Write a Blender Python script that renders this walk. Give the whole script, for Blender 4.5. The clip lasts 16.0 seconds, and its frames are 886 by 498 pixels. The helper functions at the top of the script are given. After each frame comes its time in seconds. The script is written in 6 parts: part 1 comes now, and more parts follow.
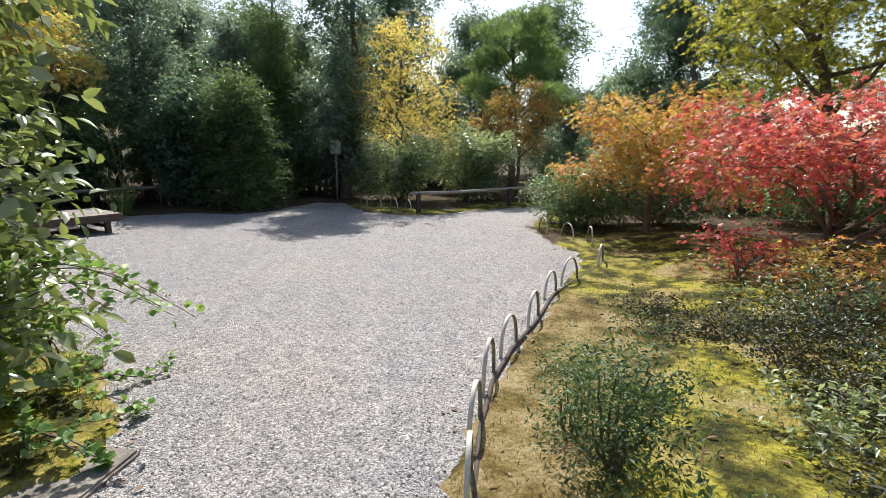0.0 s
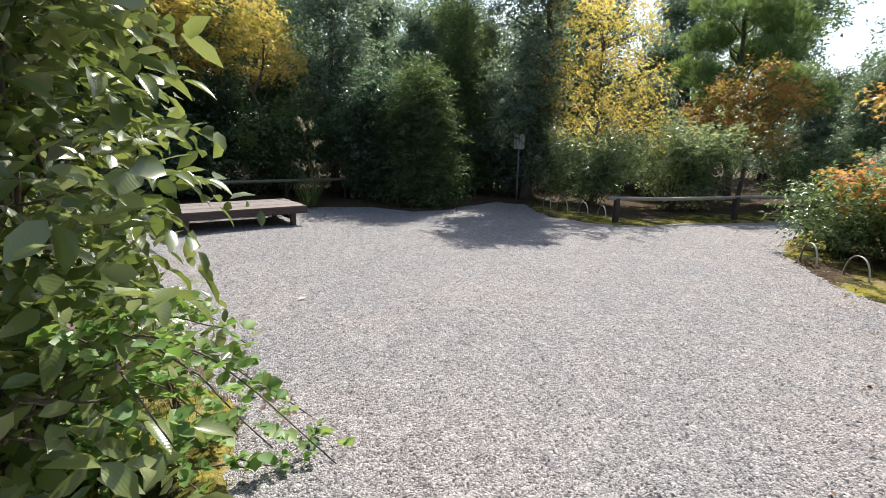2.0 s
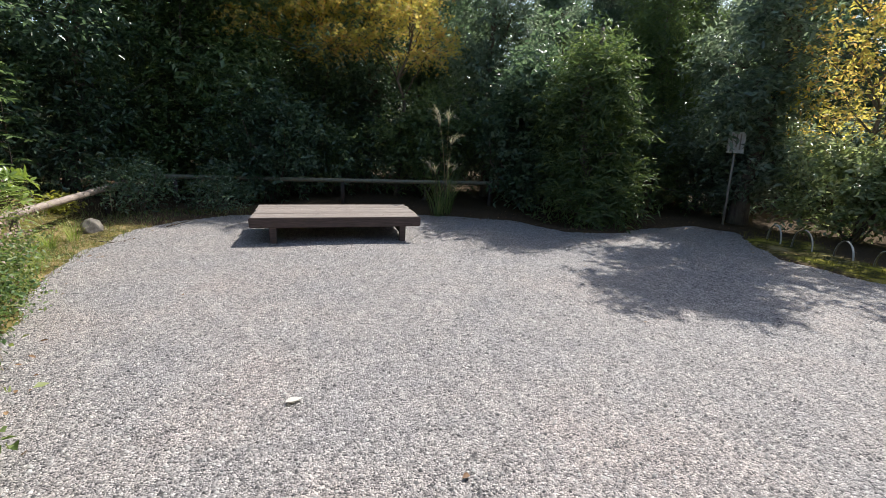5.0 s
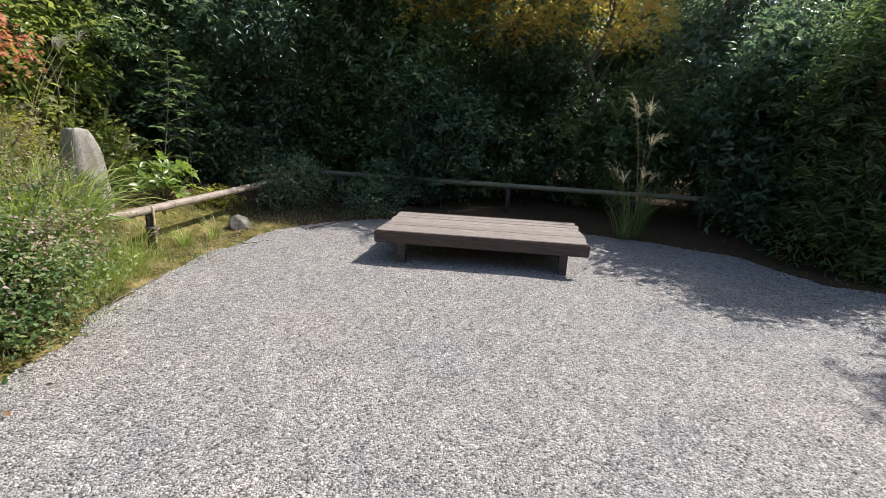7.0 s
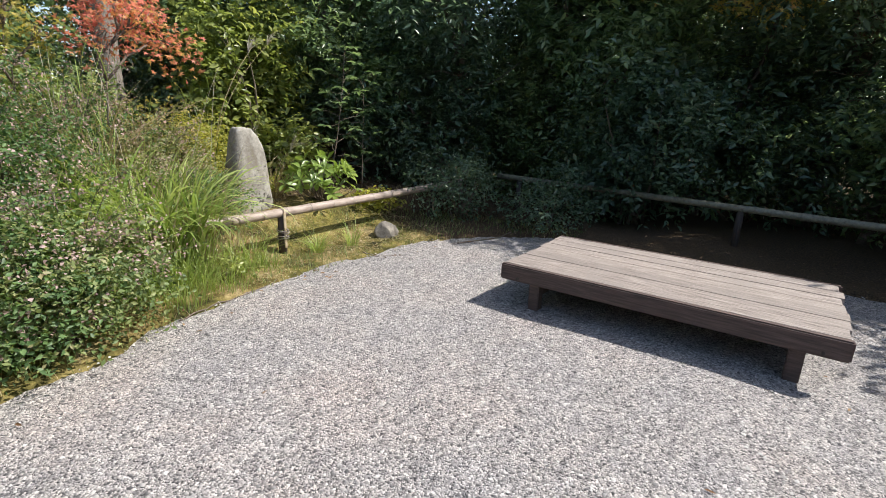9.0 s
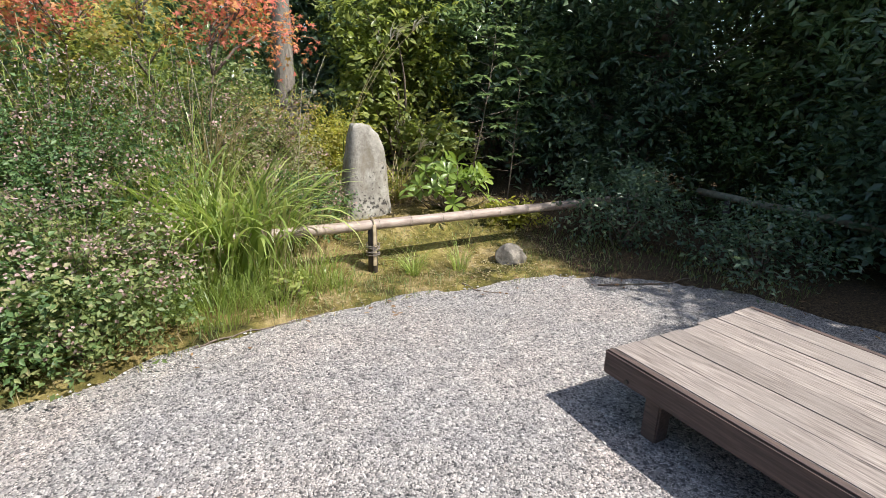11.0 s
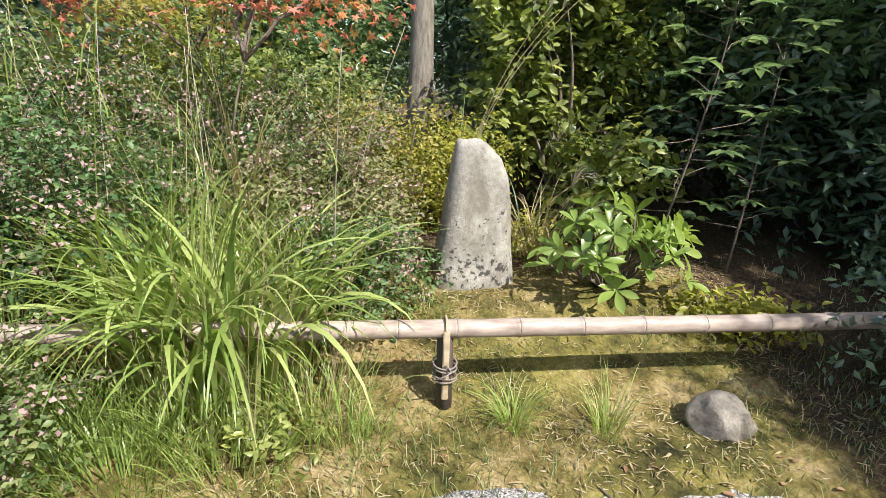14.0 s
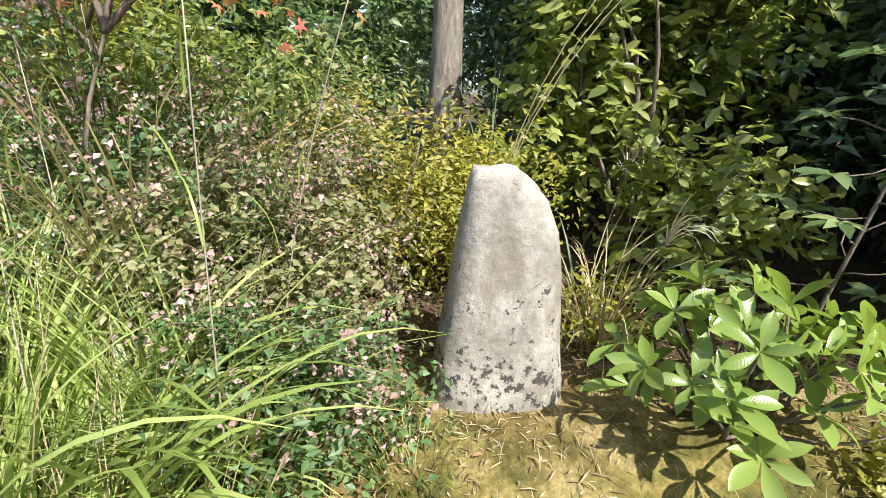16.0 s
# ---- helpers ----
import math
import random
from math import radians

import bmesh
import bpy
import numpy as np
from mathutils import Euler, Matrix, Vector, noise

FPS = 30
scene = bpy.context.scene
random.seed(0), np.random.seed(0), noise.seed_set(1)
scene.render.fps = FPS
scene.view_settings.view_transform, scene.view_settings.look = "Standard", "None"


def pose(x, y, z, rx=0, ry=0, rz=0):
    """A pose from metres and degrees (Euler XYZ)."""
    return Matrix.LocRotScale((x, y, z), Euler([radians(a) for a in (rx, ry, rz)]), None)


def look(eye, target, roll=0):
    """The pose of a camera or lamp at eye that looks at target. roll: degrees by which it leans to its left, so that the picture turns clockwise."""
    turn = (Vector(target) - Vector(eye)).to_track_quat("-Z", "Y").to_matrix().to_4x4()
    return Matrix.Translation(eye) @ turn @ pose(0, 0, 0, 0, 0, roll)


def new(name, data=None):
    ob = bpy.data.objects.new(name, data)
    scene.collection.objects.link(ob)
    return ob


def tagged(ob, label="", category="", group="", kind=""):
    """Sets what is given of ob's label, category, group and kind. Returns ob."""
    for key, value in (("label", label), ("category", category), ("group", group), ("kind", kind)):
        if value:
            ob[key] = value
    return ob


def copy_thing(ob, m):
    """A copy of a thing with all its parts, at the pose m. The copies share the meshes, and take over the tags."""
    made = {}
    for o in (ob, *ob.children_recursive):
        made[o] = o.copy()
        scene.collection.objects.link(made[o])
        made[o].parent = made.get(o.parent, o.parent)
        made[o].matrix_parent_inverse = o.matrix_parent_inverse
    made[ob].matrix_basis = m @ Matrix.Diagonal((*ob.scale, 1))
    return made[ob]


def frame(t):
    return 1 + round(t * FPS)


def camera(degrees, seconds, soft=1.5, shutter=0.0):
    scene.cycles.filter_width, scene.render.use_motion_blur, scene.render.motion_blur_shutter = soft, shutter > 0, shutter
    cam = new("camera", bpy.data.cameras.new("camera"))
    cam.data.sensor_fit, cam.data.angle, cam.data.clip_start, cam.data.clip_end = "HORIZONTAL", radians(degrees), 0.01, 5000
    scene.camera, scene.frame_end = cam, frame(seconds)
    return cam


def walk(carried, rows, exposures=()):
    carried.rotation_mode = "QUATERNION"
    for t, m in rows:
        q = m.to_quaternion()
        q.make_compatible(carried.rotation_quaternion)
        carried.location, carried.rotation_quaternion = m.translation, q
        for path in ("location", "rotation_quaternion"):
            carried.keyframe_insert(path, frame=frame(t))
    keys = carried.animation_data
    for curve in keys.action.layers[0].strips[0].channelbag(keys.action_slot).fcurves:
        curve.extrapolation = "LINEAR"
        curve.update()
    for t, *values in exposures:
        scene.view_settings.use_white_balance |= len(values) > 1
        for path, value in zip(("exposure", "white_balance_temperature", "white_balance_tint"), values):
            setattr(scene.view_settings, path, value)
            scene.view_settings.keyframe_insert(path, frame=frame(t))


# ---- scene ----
cam = camera(84.5, 16.0, 0.85)
METRES, EYE, TILT, LEAN, TURN = 12.1, 1.5, 0.0, 0.0, 35.4
ROWS = [
    (0.0, 0.0, 0.0, 0.0, 0.06, -11.97, -0.29),
    (0.5, -0.0155, 0.0246, -0.001, 6.01, -12.2, -0.64),
    (1.0, -0.0259, 0.0521, -0.0024, 11.12, -12.35, -0.68),
    (1.5, -0.0388, 0.0813, -0.0033, 15.87, -12.43, -0.73),
    (2.0, -0.0501, 0.1096, -0.0027, 19.47, -12.64, -0.96),
    (2.5, -0.0526, 0.1427, -0.0051, 23.28, -12.66, -1.02),
    (3.0, -0.0569, 0.1742, -0.0048, 26.55, -12.81, -1.15),
    (5.5, -0.1109, 0.3333, -0.0076, 45.2, -13.51, -2.29),
    (6.0, -0.1288, 0.3602, -0.0068, 50.59, -13.88, -2.49),
    (6.5, -0.1528, 0.3897, -0.0085, 57.04, -14.04, -2.42),
    (7.0, -0.1748, 0.4152, -0.0081, 63.37, -14.3, -2.45),
    (7.5, -0.194, 0.4447, -0.0064, 70.38, -14.76, -2.35),
    (8.0, -0.2143, 0.4686, -0.0068, 76.53, -15.03, -2.23),
    (8.5, -0.239, 0.4911, -0.006, 83.93, -15.42, -2.06),
    (9.0, -0.2607, 0.5106, -0.0045, 90.75, -15.8, -1.97),
    (11.5, -0.4037, 0.5698, -0.0031, 122.16, -17.41, -1.26),
    (12.0, -0.4313, 0.5678, -0.0035, 126.79, -17.56, -1.24),
    (12.5, -0.4621, 0.5629, -0.0026, 131.42, -17.9, -1.22),
    (13.0, -0.4861, 0.5474, -0.0036, 134.5, -17.84, -1.52),
    (13.5, -0.5106, 0.5242, -0.0016, 137.27, -18.12, -1.58),
    (14.0, -0.5319, 0.5023, -0.0019, 139.42, -18.02, -1.69),
    (14.5, -0.5509, 0.4775, -0.0023, 140.9, -17.86, -1.67),
    (15.0, -0.5668, 0.4576, -0.0015, 141.95, -18.06, -1.69),
    (15.5, -0.5869, 0.4431, -0.0044, 143.35, -17.58, -1.74),
    (16.0, -0.6069, 0.4329, -0.0044, 144.79, -17.76, -1.54),
]
EXPOSURES = [(0.0, 0.46), (3.0, 0.42), (5.5, 0.38), (9.0, 0.57), (12.5, 0.74), (14.5, 0.97), (16.0, 1.12)]
walk(cam, [(t, pose(0, 0, EYE, TILT, LEAN, TURN) @ pose(METRES * x, METRES * y, METRES * z, 90 + pitch, roll, yaw)) for t, x, y, z, yaw, pitch, roll in ROWS], EXPOSURES)

# ---- light ----
SUN_AZ, SUN_EL = 40.0, 50.0
world = bpy.data.worlds.new("world")
scene.world = world
world.use_nodes = True
wn = world.node_tree
wn.nodes.clear()
sky = wn.nodes.new("ShaderNodeTexSky")
sky.sky_type = "NISHITA"
sky.sun_disc = False
sky.sun_elevation = radians(SUN_EL)
sky.sun_rotation = radians(-SUN_AZ)
sky.air_density, sky.dust_density = 1.0, 1.6
back = wn.nodes.new("ShaderNodeBackground")
back.inputs["Strength"].default_value = 0.15
wout = wn.nodes.new("ShaderNodeOutputWorld")
wn.links.new(sky.outputs[0], back.inputs[0])
wn.links.new(back.outputs[0], wout.inputs[0])
sun_data = bpy.data.lights.new("sun", "SUN")
sun_data.energy, sun_data.angle, sun_data.color = 4.8, radians(0.53), (1.0, 0.965, 0.90)
sun = new("sun", sun_data)
TO_SUN = Vector((-math.sin(radians(SUN_AZ)) * math.cos(radians(SUN_EL)), math.cos(radians(SUN_AZ)) * math.cos(radians(SUN_EL)), math.sin(radians(SUN_EL))))
sun.matrix_world = look(TO_SUN * 60, (0, 0, 0))


# ---- materials ----
def shader(name):
    m = bpy.data.materials.new(name)
    m.use_nodes = True
    nt = m.node_tree
    return m, nt, nt.nodes["Principled BSDF"]


def node(nt, kind, **values):
    n = nt.nodes.new("ShaderNode" + kind)
    for key, value in values.items():
        n.inputs[key.replace("_", " ")].default_value = value
    return n


def ramp(nt, source, stops, smooth=False):
    r = nt.nodes.new("ShaderNodeValToRGB")
    while len(r.color_ramp.elements) < len(stops):
        r.color_ramp.elements.new(0.5)
    for e, (p, c) in zip(r.color_ramp.elements, stops):
        e.position, e.color = p, (*c, 1)
    if smooth:
        r.color_ramp.interpolation = "EASE"
    nt.links.new(source, r.inputs[0])
    return r.outputs[0]


def mix(nt, a, b, f, mode="MIX"):
    n = nt.nodes.new("ShaderNodeMix")
    n.data_type, n.blend_type = "RGBA", mode
    for value, socket in ((f, n.inputs[0]), (a, n.inputs[6]), (b, n.inputs[7])):
        if isinstance(value, bpy.types.NodeSocket):
            nt.links.new(value, socket)
        else:
            socket.default_value = value if isinstance(value, (int, float)) else (*value, 1)
    return n.outputs[2]


def where(nt):
    return nt.nodes.new("ShaderNodeNewGeometry").outputs["Position"]


def local(nt):
    return nt.nodes.new("ShaderNodeTexCoord").outputs["Object"]


def tex(nt, kind, scale, coords, **values):
    n = node(nt, "Tex" + kind, Scale=scale, **values)
    nt.links.new(coords, n.inputs["Vector"])
    return n


def bump(nt, bsdf, height, strength, distance):
    b = node(nt, "Bump", Strength=strength, Distance=distance)
    nt.links.new(height, b.inputs["Height"])
    nt.links.new(b.outputs[0], bsdf.inputs["Normal"])


def leaf_mat(name, stops, rough=0.45, through_light=0.35, spec=0.5, patch=0.5, glow=(1.0, 1.0, 0.35), veins=False):
    """Leaves: each leaf takes its own shade, whole boughs drift in colour, and light passes through."""
    m, nt, b = shader(name)
    g = nt.nodes.new("ShaderNodeNewGeometry")
    n = tex(nt, "Noise", 1.1, g.outputs["Position"], Detail=2.0)
    v = nt.nodes.new("ShaderNodeMath")
    v.operation = "MULTIPLY_ADD"
    nt.links.new(g.outputs["Random Per Island"], v.inputs[0])
    v.inputs[1].default_value = 0.62
    s = nt.nodes.new("ShaderNodeMath")
    s.operation = "MULTIPLY_ADD"
    nt.links.new(n.outputs["Fac"], s.inputs[0])
    s.inputs[1].default_value, s.inputs[2].default_value = 1.6 * patch, 0.19 - 0.8 * patch
    nt.links.new(s.outputs[0], v.inputs[2])
    c = ramp(nt, v.outputs[0], stops)
    nt.links.new(c, b.inputs["Base Color"])
    b.inputs["Roughness"].default_value = rough
    b.inputs["Specular IOR Level"].default_value = spec
    if veins:
        xyz = nt.nodes.new("ShaderNodeSeparateXYZ")
        nt.links.new(local(nt), xyz.inputs[0])
        ax = nt.nodes.new("ShaderNodeMath")
        ax.operation = "ABSOLUTE"
        nt.links.new(xyz.outputs[0], ax.inputs[0])
        sl = nt.nodes.new("ShaderNodeMath")
        sl.operation, sl.inputs[1].default_value = "MULTIPLY_ADD", -0.9
        nt.links.new(ax.outputs[0], sl.inputs[0])
        nt.links.new(xyz.outputs[1], sl.inputs[2])
        fr = nt.nodes.new("ShaderNodeMath")
        fr.operation, fr.inputs[1].default_value = "PINGPONG", 0.006
        nt.links.new(sl.outputs[0], fr.inputs[0])
        sc = nt.nodes.new("ShaderNodeMath")
        sc.operation, sc.inputs[1].default_value = "MULTIPLY", 160.0
        nt.links.new(fr.outputs[0], sc.inputs[0])
        bump(nt, b, sc.outputs[0], 0.22, 0.0015)
    t = nt.nodes.new("ShaderNodeBsdfTranslucent")
    bright = mix(nt, c, glow, 0.5, "SOFT_LIGHT")
    nt.links.new(bright, t.inputs["Color"])
    ms = nt.nodes.new("ShaderNodeMixShader")
    ms.inputs[0].default_value = through_light
    nt.links.new(b.outputs[0], ms.inputs[1])
    nt.links.new(t.outputs[0], ms.inputs[2])
    nt.links.new(ms.outputs[0], nt.nodes["Material Output"].inputs["Surface"])
    return m


def wood_mat(name, light, dark, along=(1, 12, 12), rough=0.8, speck=0.5):
    m, nt, b = shader(name)
    mp = nt.nodes.new("ShaderNodeMapping")
    mp.inputs["Scale"].default_value = along
    oi = nt.nodes.new("ShaderNodeObjectInfo")
    add = nt.nodes.new("ShaderNodeVectorMath")
    nt.links.new(local(nt), add.inputs[0])
    cmb = nt.nodes.new("ShaderNodeCombineXYZ")
    mul = nt.nodes.new("ShaderNodeMath")
    mul.operation, mul.inputs[1].default_value = "MULTIPLY", 31.0
    nt.links.new(oi.outputs["Random"], mul.inputs[0])
    for k in range(3):
        nt.links.new(mul.outputs[0], cmb.inputs[k])
    nt.links.new(cmb.outputs[0], add.inputs[1])
    nt.links.new(add.outputs[0], mp.inputs[0])
    grain = tex(nt, "Noise", 6.0, mp.outputs[0], Detail=8.0, Roughness=0.65)
    wear = tex(nt, "Noise", 3.4, local(nt), Detail=7.0, Roughness=0.65)
    c = ramp(nt, grain.outputs["Fac"], [(0.3, dark), (0.5, tuple((a + d) / 2 for a, d in zip(light, dark))), (0.68, light)])
    c2 = mix(nt, c, tuple(0.55 * a for a in light), ramp(nt, wear.outputs["Fac"], [(0.45, (0, 0, 0)), (0.7, (speck,) * 3)]))
    tone = nt.nodes.new("ShaderNodeHueSaturation")
    vr = nt.nodes.new("ShaderNodeMapRange")
    vr.inputs[3].default_value, vr.inputs[4].default_value = 0.88, 1.1
    nt.links.new(oi.outputs["Random"], vr.inputs[0])
    nt.links.new(vr.outputs[0], tone.inputs["Value"])
    nt.links.new(c2, tone.inputs["Color"])
    nt.links.new(tone.outputs[0], b.inputs["Base Color"])
    b.inputs["Roughness"].default_value = rough
    bump(nt, b, grain.outputs["Fac"], 0.5, 0.006)
    return m


def gravel_mat():
    m, nt, b = shader("gravel")
    p = where(nt)
    warp = tex(nt, "Noise", 14.0, p, Detail=2.0)
    off = nt.nodes.new("ShaderNodeVectorMath")
    off.operation = "MULTIPLY_ADD"
    nt.links.new(warp.outputs["Color"], off.inputs[0])
    off.inputs[1].default_value = (0.02, 0.02, 0.02)
    nt.links.new(p, off.inputs[2])
    small = tex(nt, "Voronoi", 135.0, off.outputs[0])
    big = tex(nt, "Voronoi", 84.0, off.outputs[0])
    tint = nt.nodes.new("ShaderNodeSeparateColor")
    nt.links.new(small.outputs["Color"], tint.inputs[0])
    tint2 = nt.nodes.new("ShaderNodeSeparateColor")
    nt.links.new(big.outputs["Color"], tint2.inputs[0])
    a = ramp(nt, tint.outputs[0], [(0.0, (0.05, 0.049, 0.052)), (0.22, (0.20, 0.192, 0.19)), (0.5, (0.36, 0.344, 0.334)), (0.85, (0.49, 0.47, 0.453)), (1.0, (0.68, 0.66, 0.635))])
    c = ramp(nt, tint2.outputs[1], [(0.0, (0.05, 0.048, 0.052)), (0.4, (0.32, 0.305, 0.298)), (0.85, (0.50, 0.475, 0.456)), (1.0, (0.68, 0.655, 0.625))])
    mask = ramp(nt, tint2.outputs[0], [(0.55, (0, 0, 0)), (0.6, (1, 1, 1))])
    stones = mix(nt, a, c, mask)
    gaps = ramp(nt, small.outputs["Distance"], [(0.0, (1.05, 1.05, 1.05)), (0.5, (0.95, 0.95, 0.95)), (0.9, (0.55, 0.54, 0.53))])
    stones = mix(nt, stones, gaps, 0.7, "MULTIPLY")
    grit = tex(nt, "Voronoi", 300.0, p)
    gsep = nt.nodes.new("ShaderNodeSeparateColor")
    nt.links.new(grit.outputs["Color"], gsep.inputs[0])
    stones = mix(nt, stones, ramp(nt, gsep.outputs[0], [(0.0, (0.45, 0.44, 0.45)), (0.3, (0.85, 0.84, 0.84)), (1.0, (1.25, 1.24, 1.23))]), 0.7, "MULTIPLY")
    # scuffed hollows and thin spots, a hand's breadth across
    scuff = tex(nt, "Noise", 9.0, p, Detail=7.0, Roughness=0.75)
    stones = mix(nt, stones, ramp(nt, scuff.outputs["Fac"], [(0.32, (0.62, 0.62, 0.64)), (0.46, (0.96, 0.96, 0.96)), (0.66, (1.16, 1.15, 1.14))]), 0.85, "MULTIPLY")
    rake = nt.nodes.new("ShaderNodeMapping")
    rake.inputs["Rotation"].default_value = (0, 0, 0.6)
    rake.inputs["Scale"].default_value = (1.0, 3.2, 1.0)
    nt.links.new(p, rake.inputs[0])
    drift = tex(nt, "Noise", 4.5, rake.outputs[0], Detail=4.0, Roughness=0.6)
    stones = mix(nt, stones, ramp(nt, drift.outputs["Fac"], [(0.36, (0.85, 0.85, 0.87)), (0.5, (1.0, 1.0, 1.0)), (0.64, (1.1, 1.09, 1.08))]), 0.8, "MULTIPLY")
    patches = tex(nt, "Noise", 0.9, p, Detail=6.0, Roughness=0.6)
    stones = mix(nt, stones, ramp(nt, patches.outputs["Fac"], [(0.35, (0.90, 0.90, 0.925)), (0.5, (1.0, 0.98, 0.97)), (0.65, (1.09, 1.02, 0.985))]), 1.0, "MULTIPLY")
    nt.links.new(stones, b.inputs["Base Color"])
    b.inputs["Roughness"].default_value = 0.75
    inv = ramp(nt, small.outputs["Distance"], [(0.0, (1, 1, 1)), (0.9, (0, 0, 0))])
    h = mix(nt, inv, ramp(nt, big.outputs["Distance"], [(0.0, (1, 1, 1)), (0.9, (0, 0, 0))]), mask)
    h = mix(nt, h, scuff.outputs["Color"], 0.3)
    bump(nt, b, h, 1.0, 0.011)
    return m


def ground_mat():
    m, nt, b = shader("dappled_moss_and_soil")
    p = where(nt)
    kind = nt.nodes.new("ShaderNodeAttribute")
    kind.attribute_name = "moss"
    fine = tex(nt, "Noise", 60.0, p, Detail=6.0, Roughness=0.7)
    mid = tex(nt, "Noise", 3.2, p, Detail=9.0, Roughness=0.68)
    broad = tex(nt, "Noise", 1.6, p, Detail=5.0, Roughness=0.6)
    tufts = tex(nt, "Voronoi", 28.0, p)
    # moss tones; the dark and bright patches also paint in dappled shade and sun
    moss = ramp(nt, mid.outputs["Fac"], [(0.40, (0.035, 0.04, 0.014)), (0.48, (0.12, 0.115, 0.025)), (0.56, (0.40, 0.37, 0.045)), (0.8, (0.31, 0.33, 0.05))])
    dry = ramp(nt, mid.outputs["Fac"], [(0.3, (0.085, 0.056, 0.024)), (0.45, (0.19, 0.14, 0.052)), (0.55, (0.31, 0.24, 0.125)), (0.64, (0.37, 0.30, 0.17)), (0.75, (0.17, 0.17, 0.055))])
    parched = nt.nodes.new("ShaderNodeAttribute")
    parched.attribute_name = "dry"
    dryness = nt.nodes.new("ShaderNodeMath")
    nt.links.new(broad.outputs["Fac"], dryness.inputs[0])
    half = nt.nodes.new("ShaderNodeMath")
    half.operation, half.inputs[1].default_value = "MULTIPLY", 0.45
    nt.links.new(parched.outputs["Fac"], half.inputs[0])
    nt.links.new(half.outputs[0], dryness.inputs[1])
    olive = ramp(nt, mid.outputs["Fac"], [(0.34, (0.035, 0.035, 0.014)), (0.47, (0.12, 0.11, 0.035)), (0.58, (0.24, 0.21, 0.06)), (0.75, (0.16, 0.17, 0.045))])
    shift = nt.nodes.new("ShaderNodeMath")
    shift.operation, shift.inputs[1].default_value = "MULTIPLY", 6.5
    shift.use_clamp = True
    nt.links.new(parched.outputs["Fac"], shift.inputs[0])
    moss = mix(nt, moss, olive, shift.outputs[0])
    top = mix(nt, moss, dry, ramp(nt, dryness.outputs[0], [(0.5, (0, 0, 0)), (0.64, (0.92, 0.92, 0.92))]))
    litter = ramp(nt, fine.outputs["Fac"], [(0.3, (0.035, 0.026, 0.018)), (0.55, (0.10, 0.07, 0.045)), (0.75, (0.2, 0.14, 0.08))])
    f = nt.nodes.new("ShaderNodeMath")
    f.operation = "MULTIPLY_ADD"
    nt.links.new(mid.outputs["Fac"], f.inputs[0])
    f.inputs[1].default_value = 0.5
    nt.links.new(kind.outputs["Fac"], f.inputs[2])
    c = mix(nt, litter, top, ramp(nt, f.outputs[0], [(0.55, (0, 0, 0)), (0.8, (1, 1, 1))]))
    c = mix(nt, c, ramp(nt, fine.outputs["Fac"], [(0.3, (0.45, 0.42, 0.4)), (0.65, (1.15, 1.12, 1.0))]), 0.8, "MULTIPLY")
    nt.links.new(c, b.inputs["Base Color"])
    b.inputs["Roughness"].default_value = 0.95
    b.inputs["Specular IOR Level"].default_value = 0.15
    hh = mix(nt, fine.outputs["Color"], tufts.outputs["Distance"], 0.4)
    bump(nt, b, hh, 0.9, 0.03)
    return m


def stone_mat(name, light, dark, scale=6.0, spots=True):
    m, nt, b = shader(name)
    p = local(nt)
    n1 = tex(nt, "Noise", scale, p, Detail=9.0, Roughness=0.68)
    n2 = tex(nt, "Noise", scale * 9, p, Detail=4.0, Roughness=0.7)
    c = ramp(nt, n1.outputs["Fac"], [(0.3, dark), (0.52, tuple((a + d) / 2 for a, d in zip(light, dark))), (0.7, light)])
    c = mix(nt, c, ramp(nt, n2.outputs["Fac"], [(0.3, (0.6, 0.58, 0.55)), (0.65, (1.1, 1.1, 1.08))]), 0.7, "MULTIPLY")
    if spots:
        sm = nt.nodes.new("ShaderNodeMapping")
        sm.inputs["Scale"].default_value = (1, 1, 0.35)
        nt.links.new(p, sm.inputs[0])
        stain = tex(nt, "Noise", 7.0, sm.outputs[0], Detail=6.0, Roughness=0.7)
        c = mix(nt, c, (0.17, 0.145, 0.11), ramp(nt, stain.outputs["Fac"], [(0.47, (0, 0, 0)), (0.62, (0.8, 0.8, 0.8))]))
        n3 = tex(nt, "Noise", scale * 5.5, p, Detail=6.0, Roughness=0.7)
        z = nt.nodes.new("ShaderNodeSeparateXYZ")
        nt.links.new(p, z.inputs[0])
        up = nt.nodes.new("ShaderNodeMapRange")
        up.inputs[1].default_value, up.inputs[2].default_value = -0.53, 0.53
        nt.links.new(z.outputs[2], up.inputs[0])
        band = ramp(nt, up.outputs[0], [(0.12, (0, 0, 0)), (0.2, (0.13, 0.13, 0.13)), (0.34, (0.14, 0.14, 0.14)), (0.42, (0.07, 0.07, 0.07)), (0.62, (0.06, 0.06, 0.06)), (0.75, (0.0, 0.0, 0.0))])
        g = mix(nt, n3.outputs["Fac"], band, 1.0, "ADD")
        c = mix(nt, c, (0.03, 0.026, 0.024), ramp(nt, g, [(0.66, (0, 0, 0)), (0.69, (0.9, 0.9, 0.9))]))
    nt.links.new(c, b.inputs["Base Color"])
    b.inputs["Roughness"].default_value = 0.9
    bump(nt, b, n2.outputs["Fac"], 0.6, 0.008)
    return m


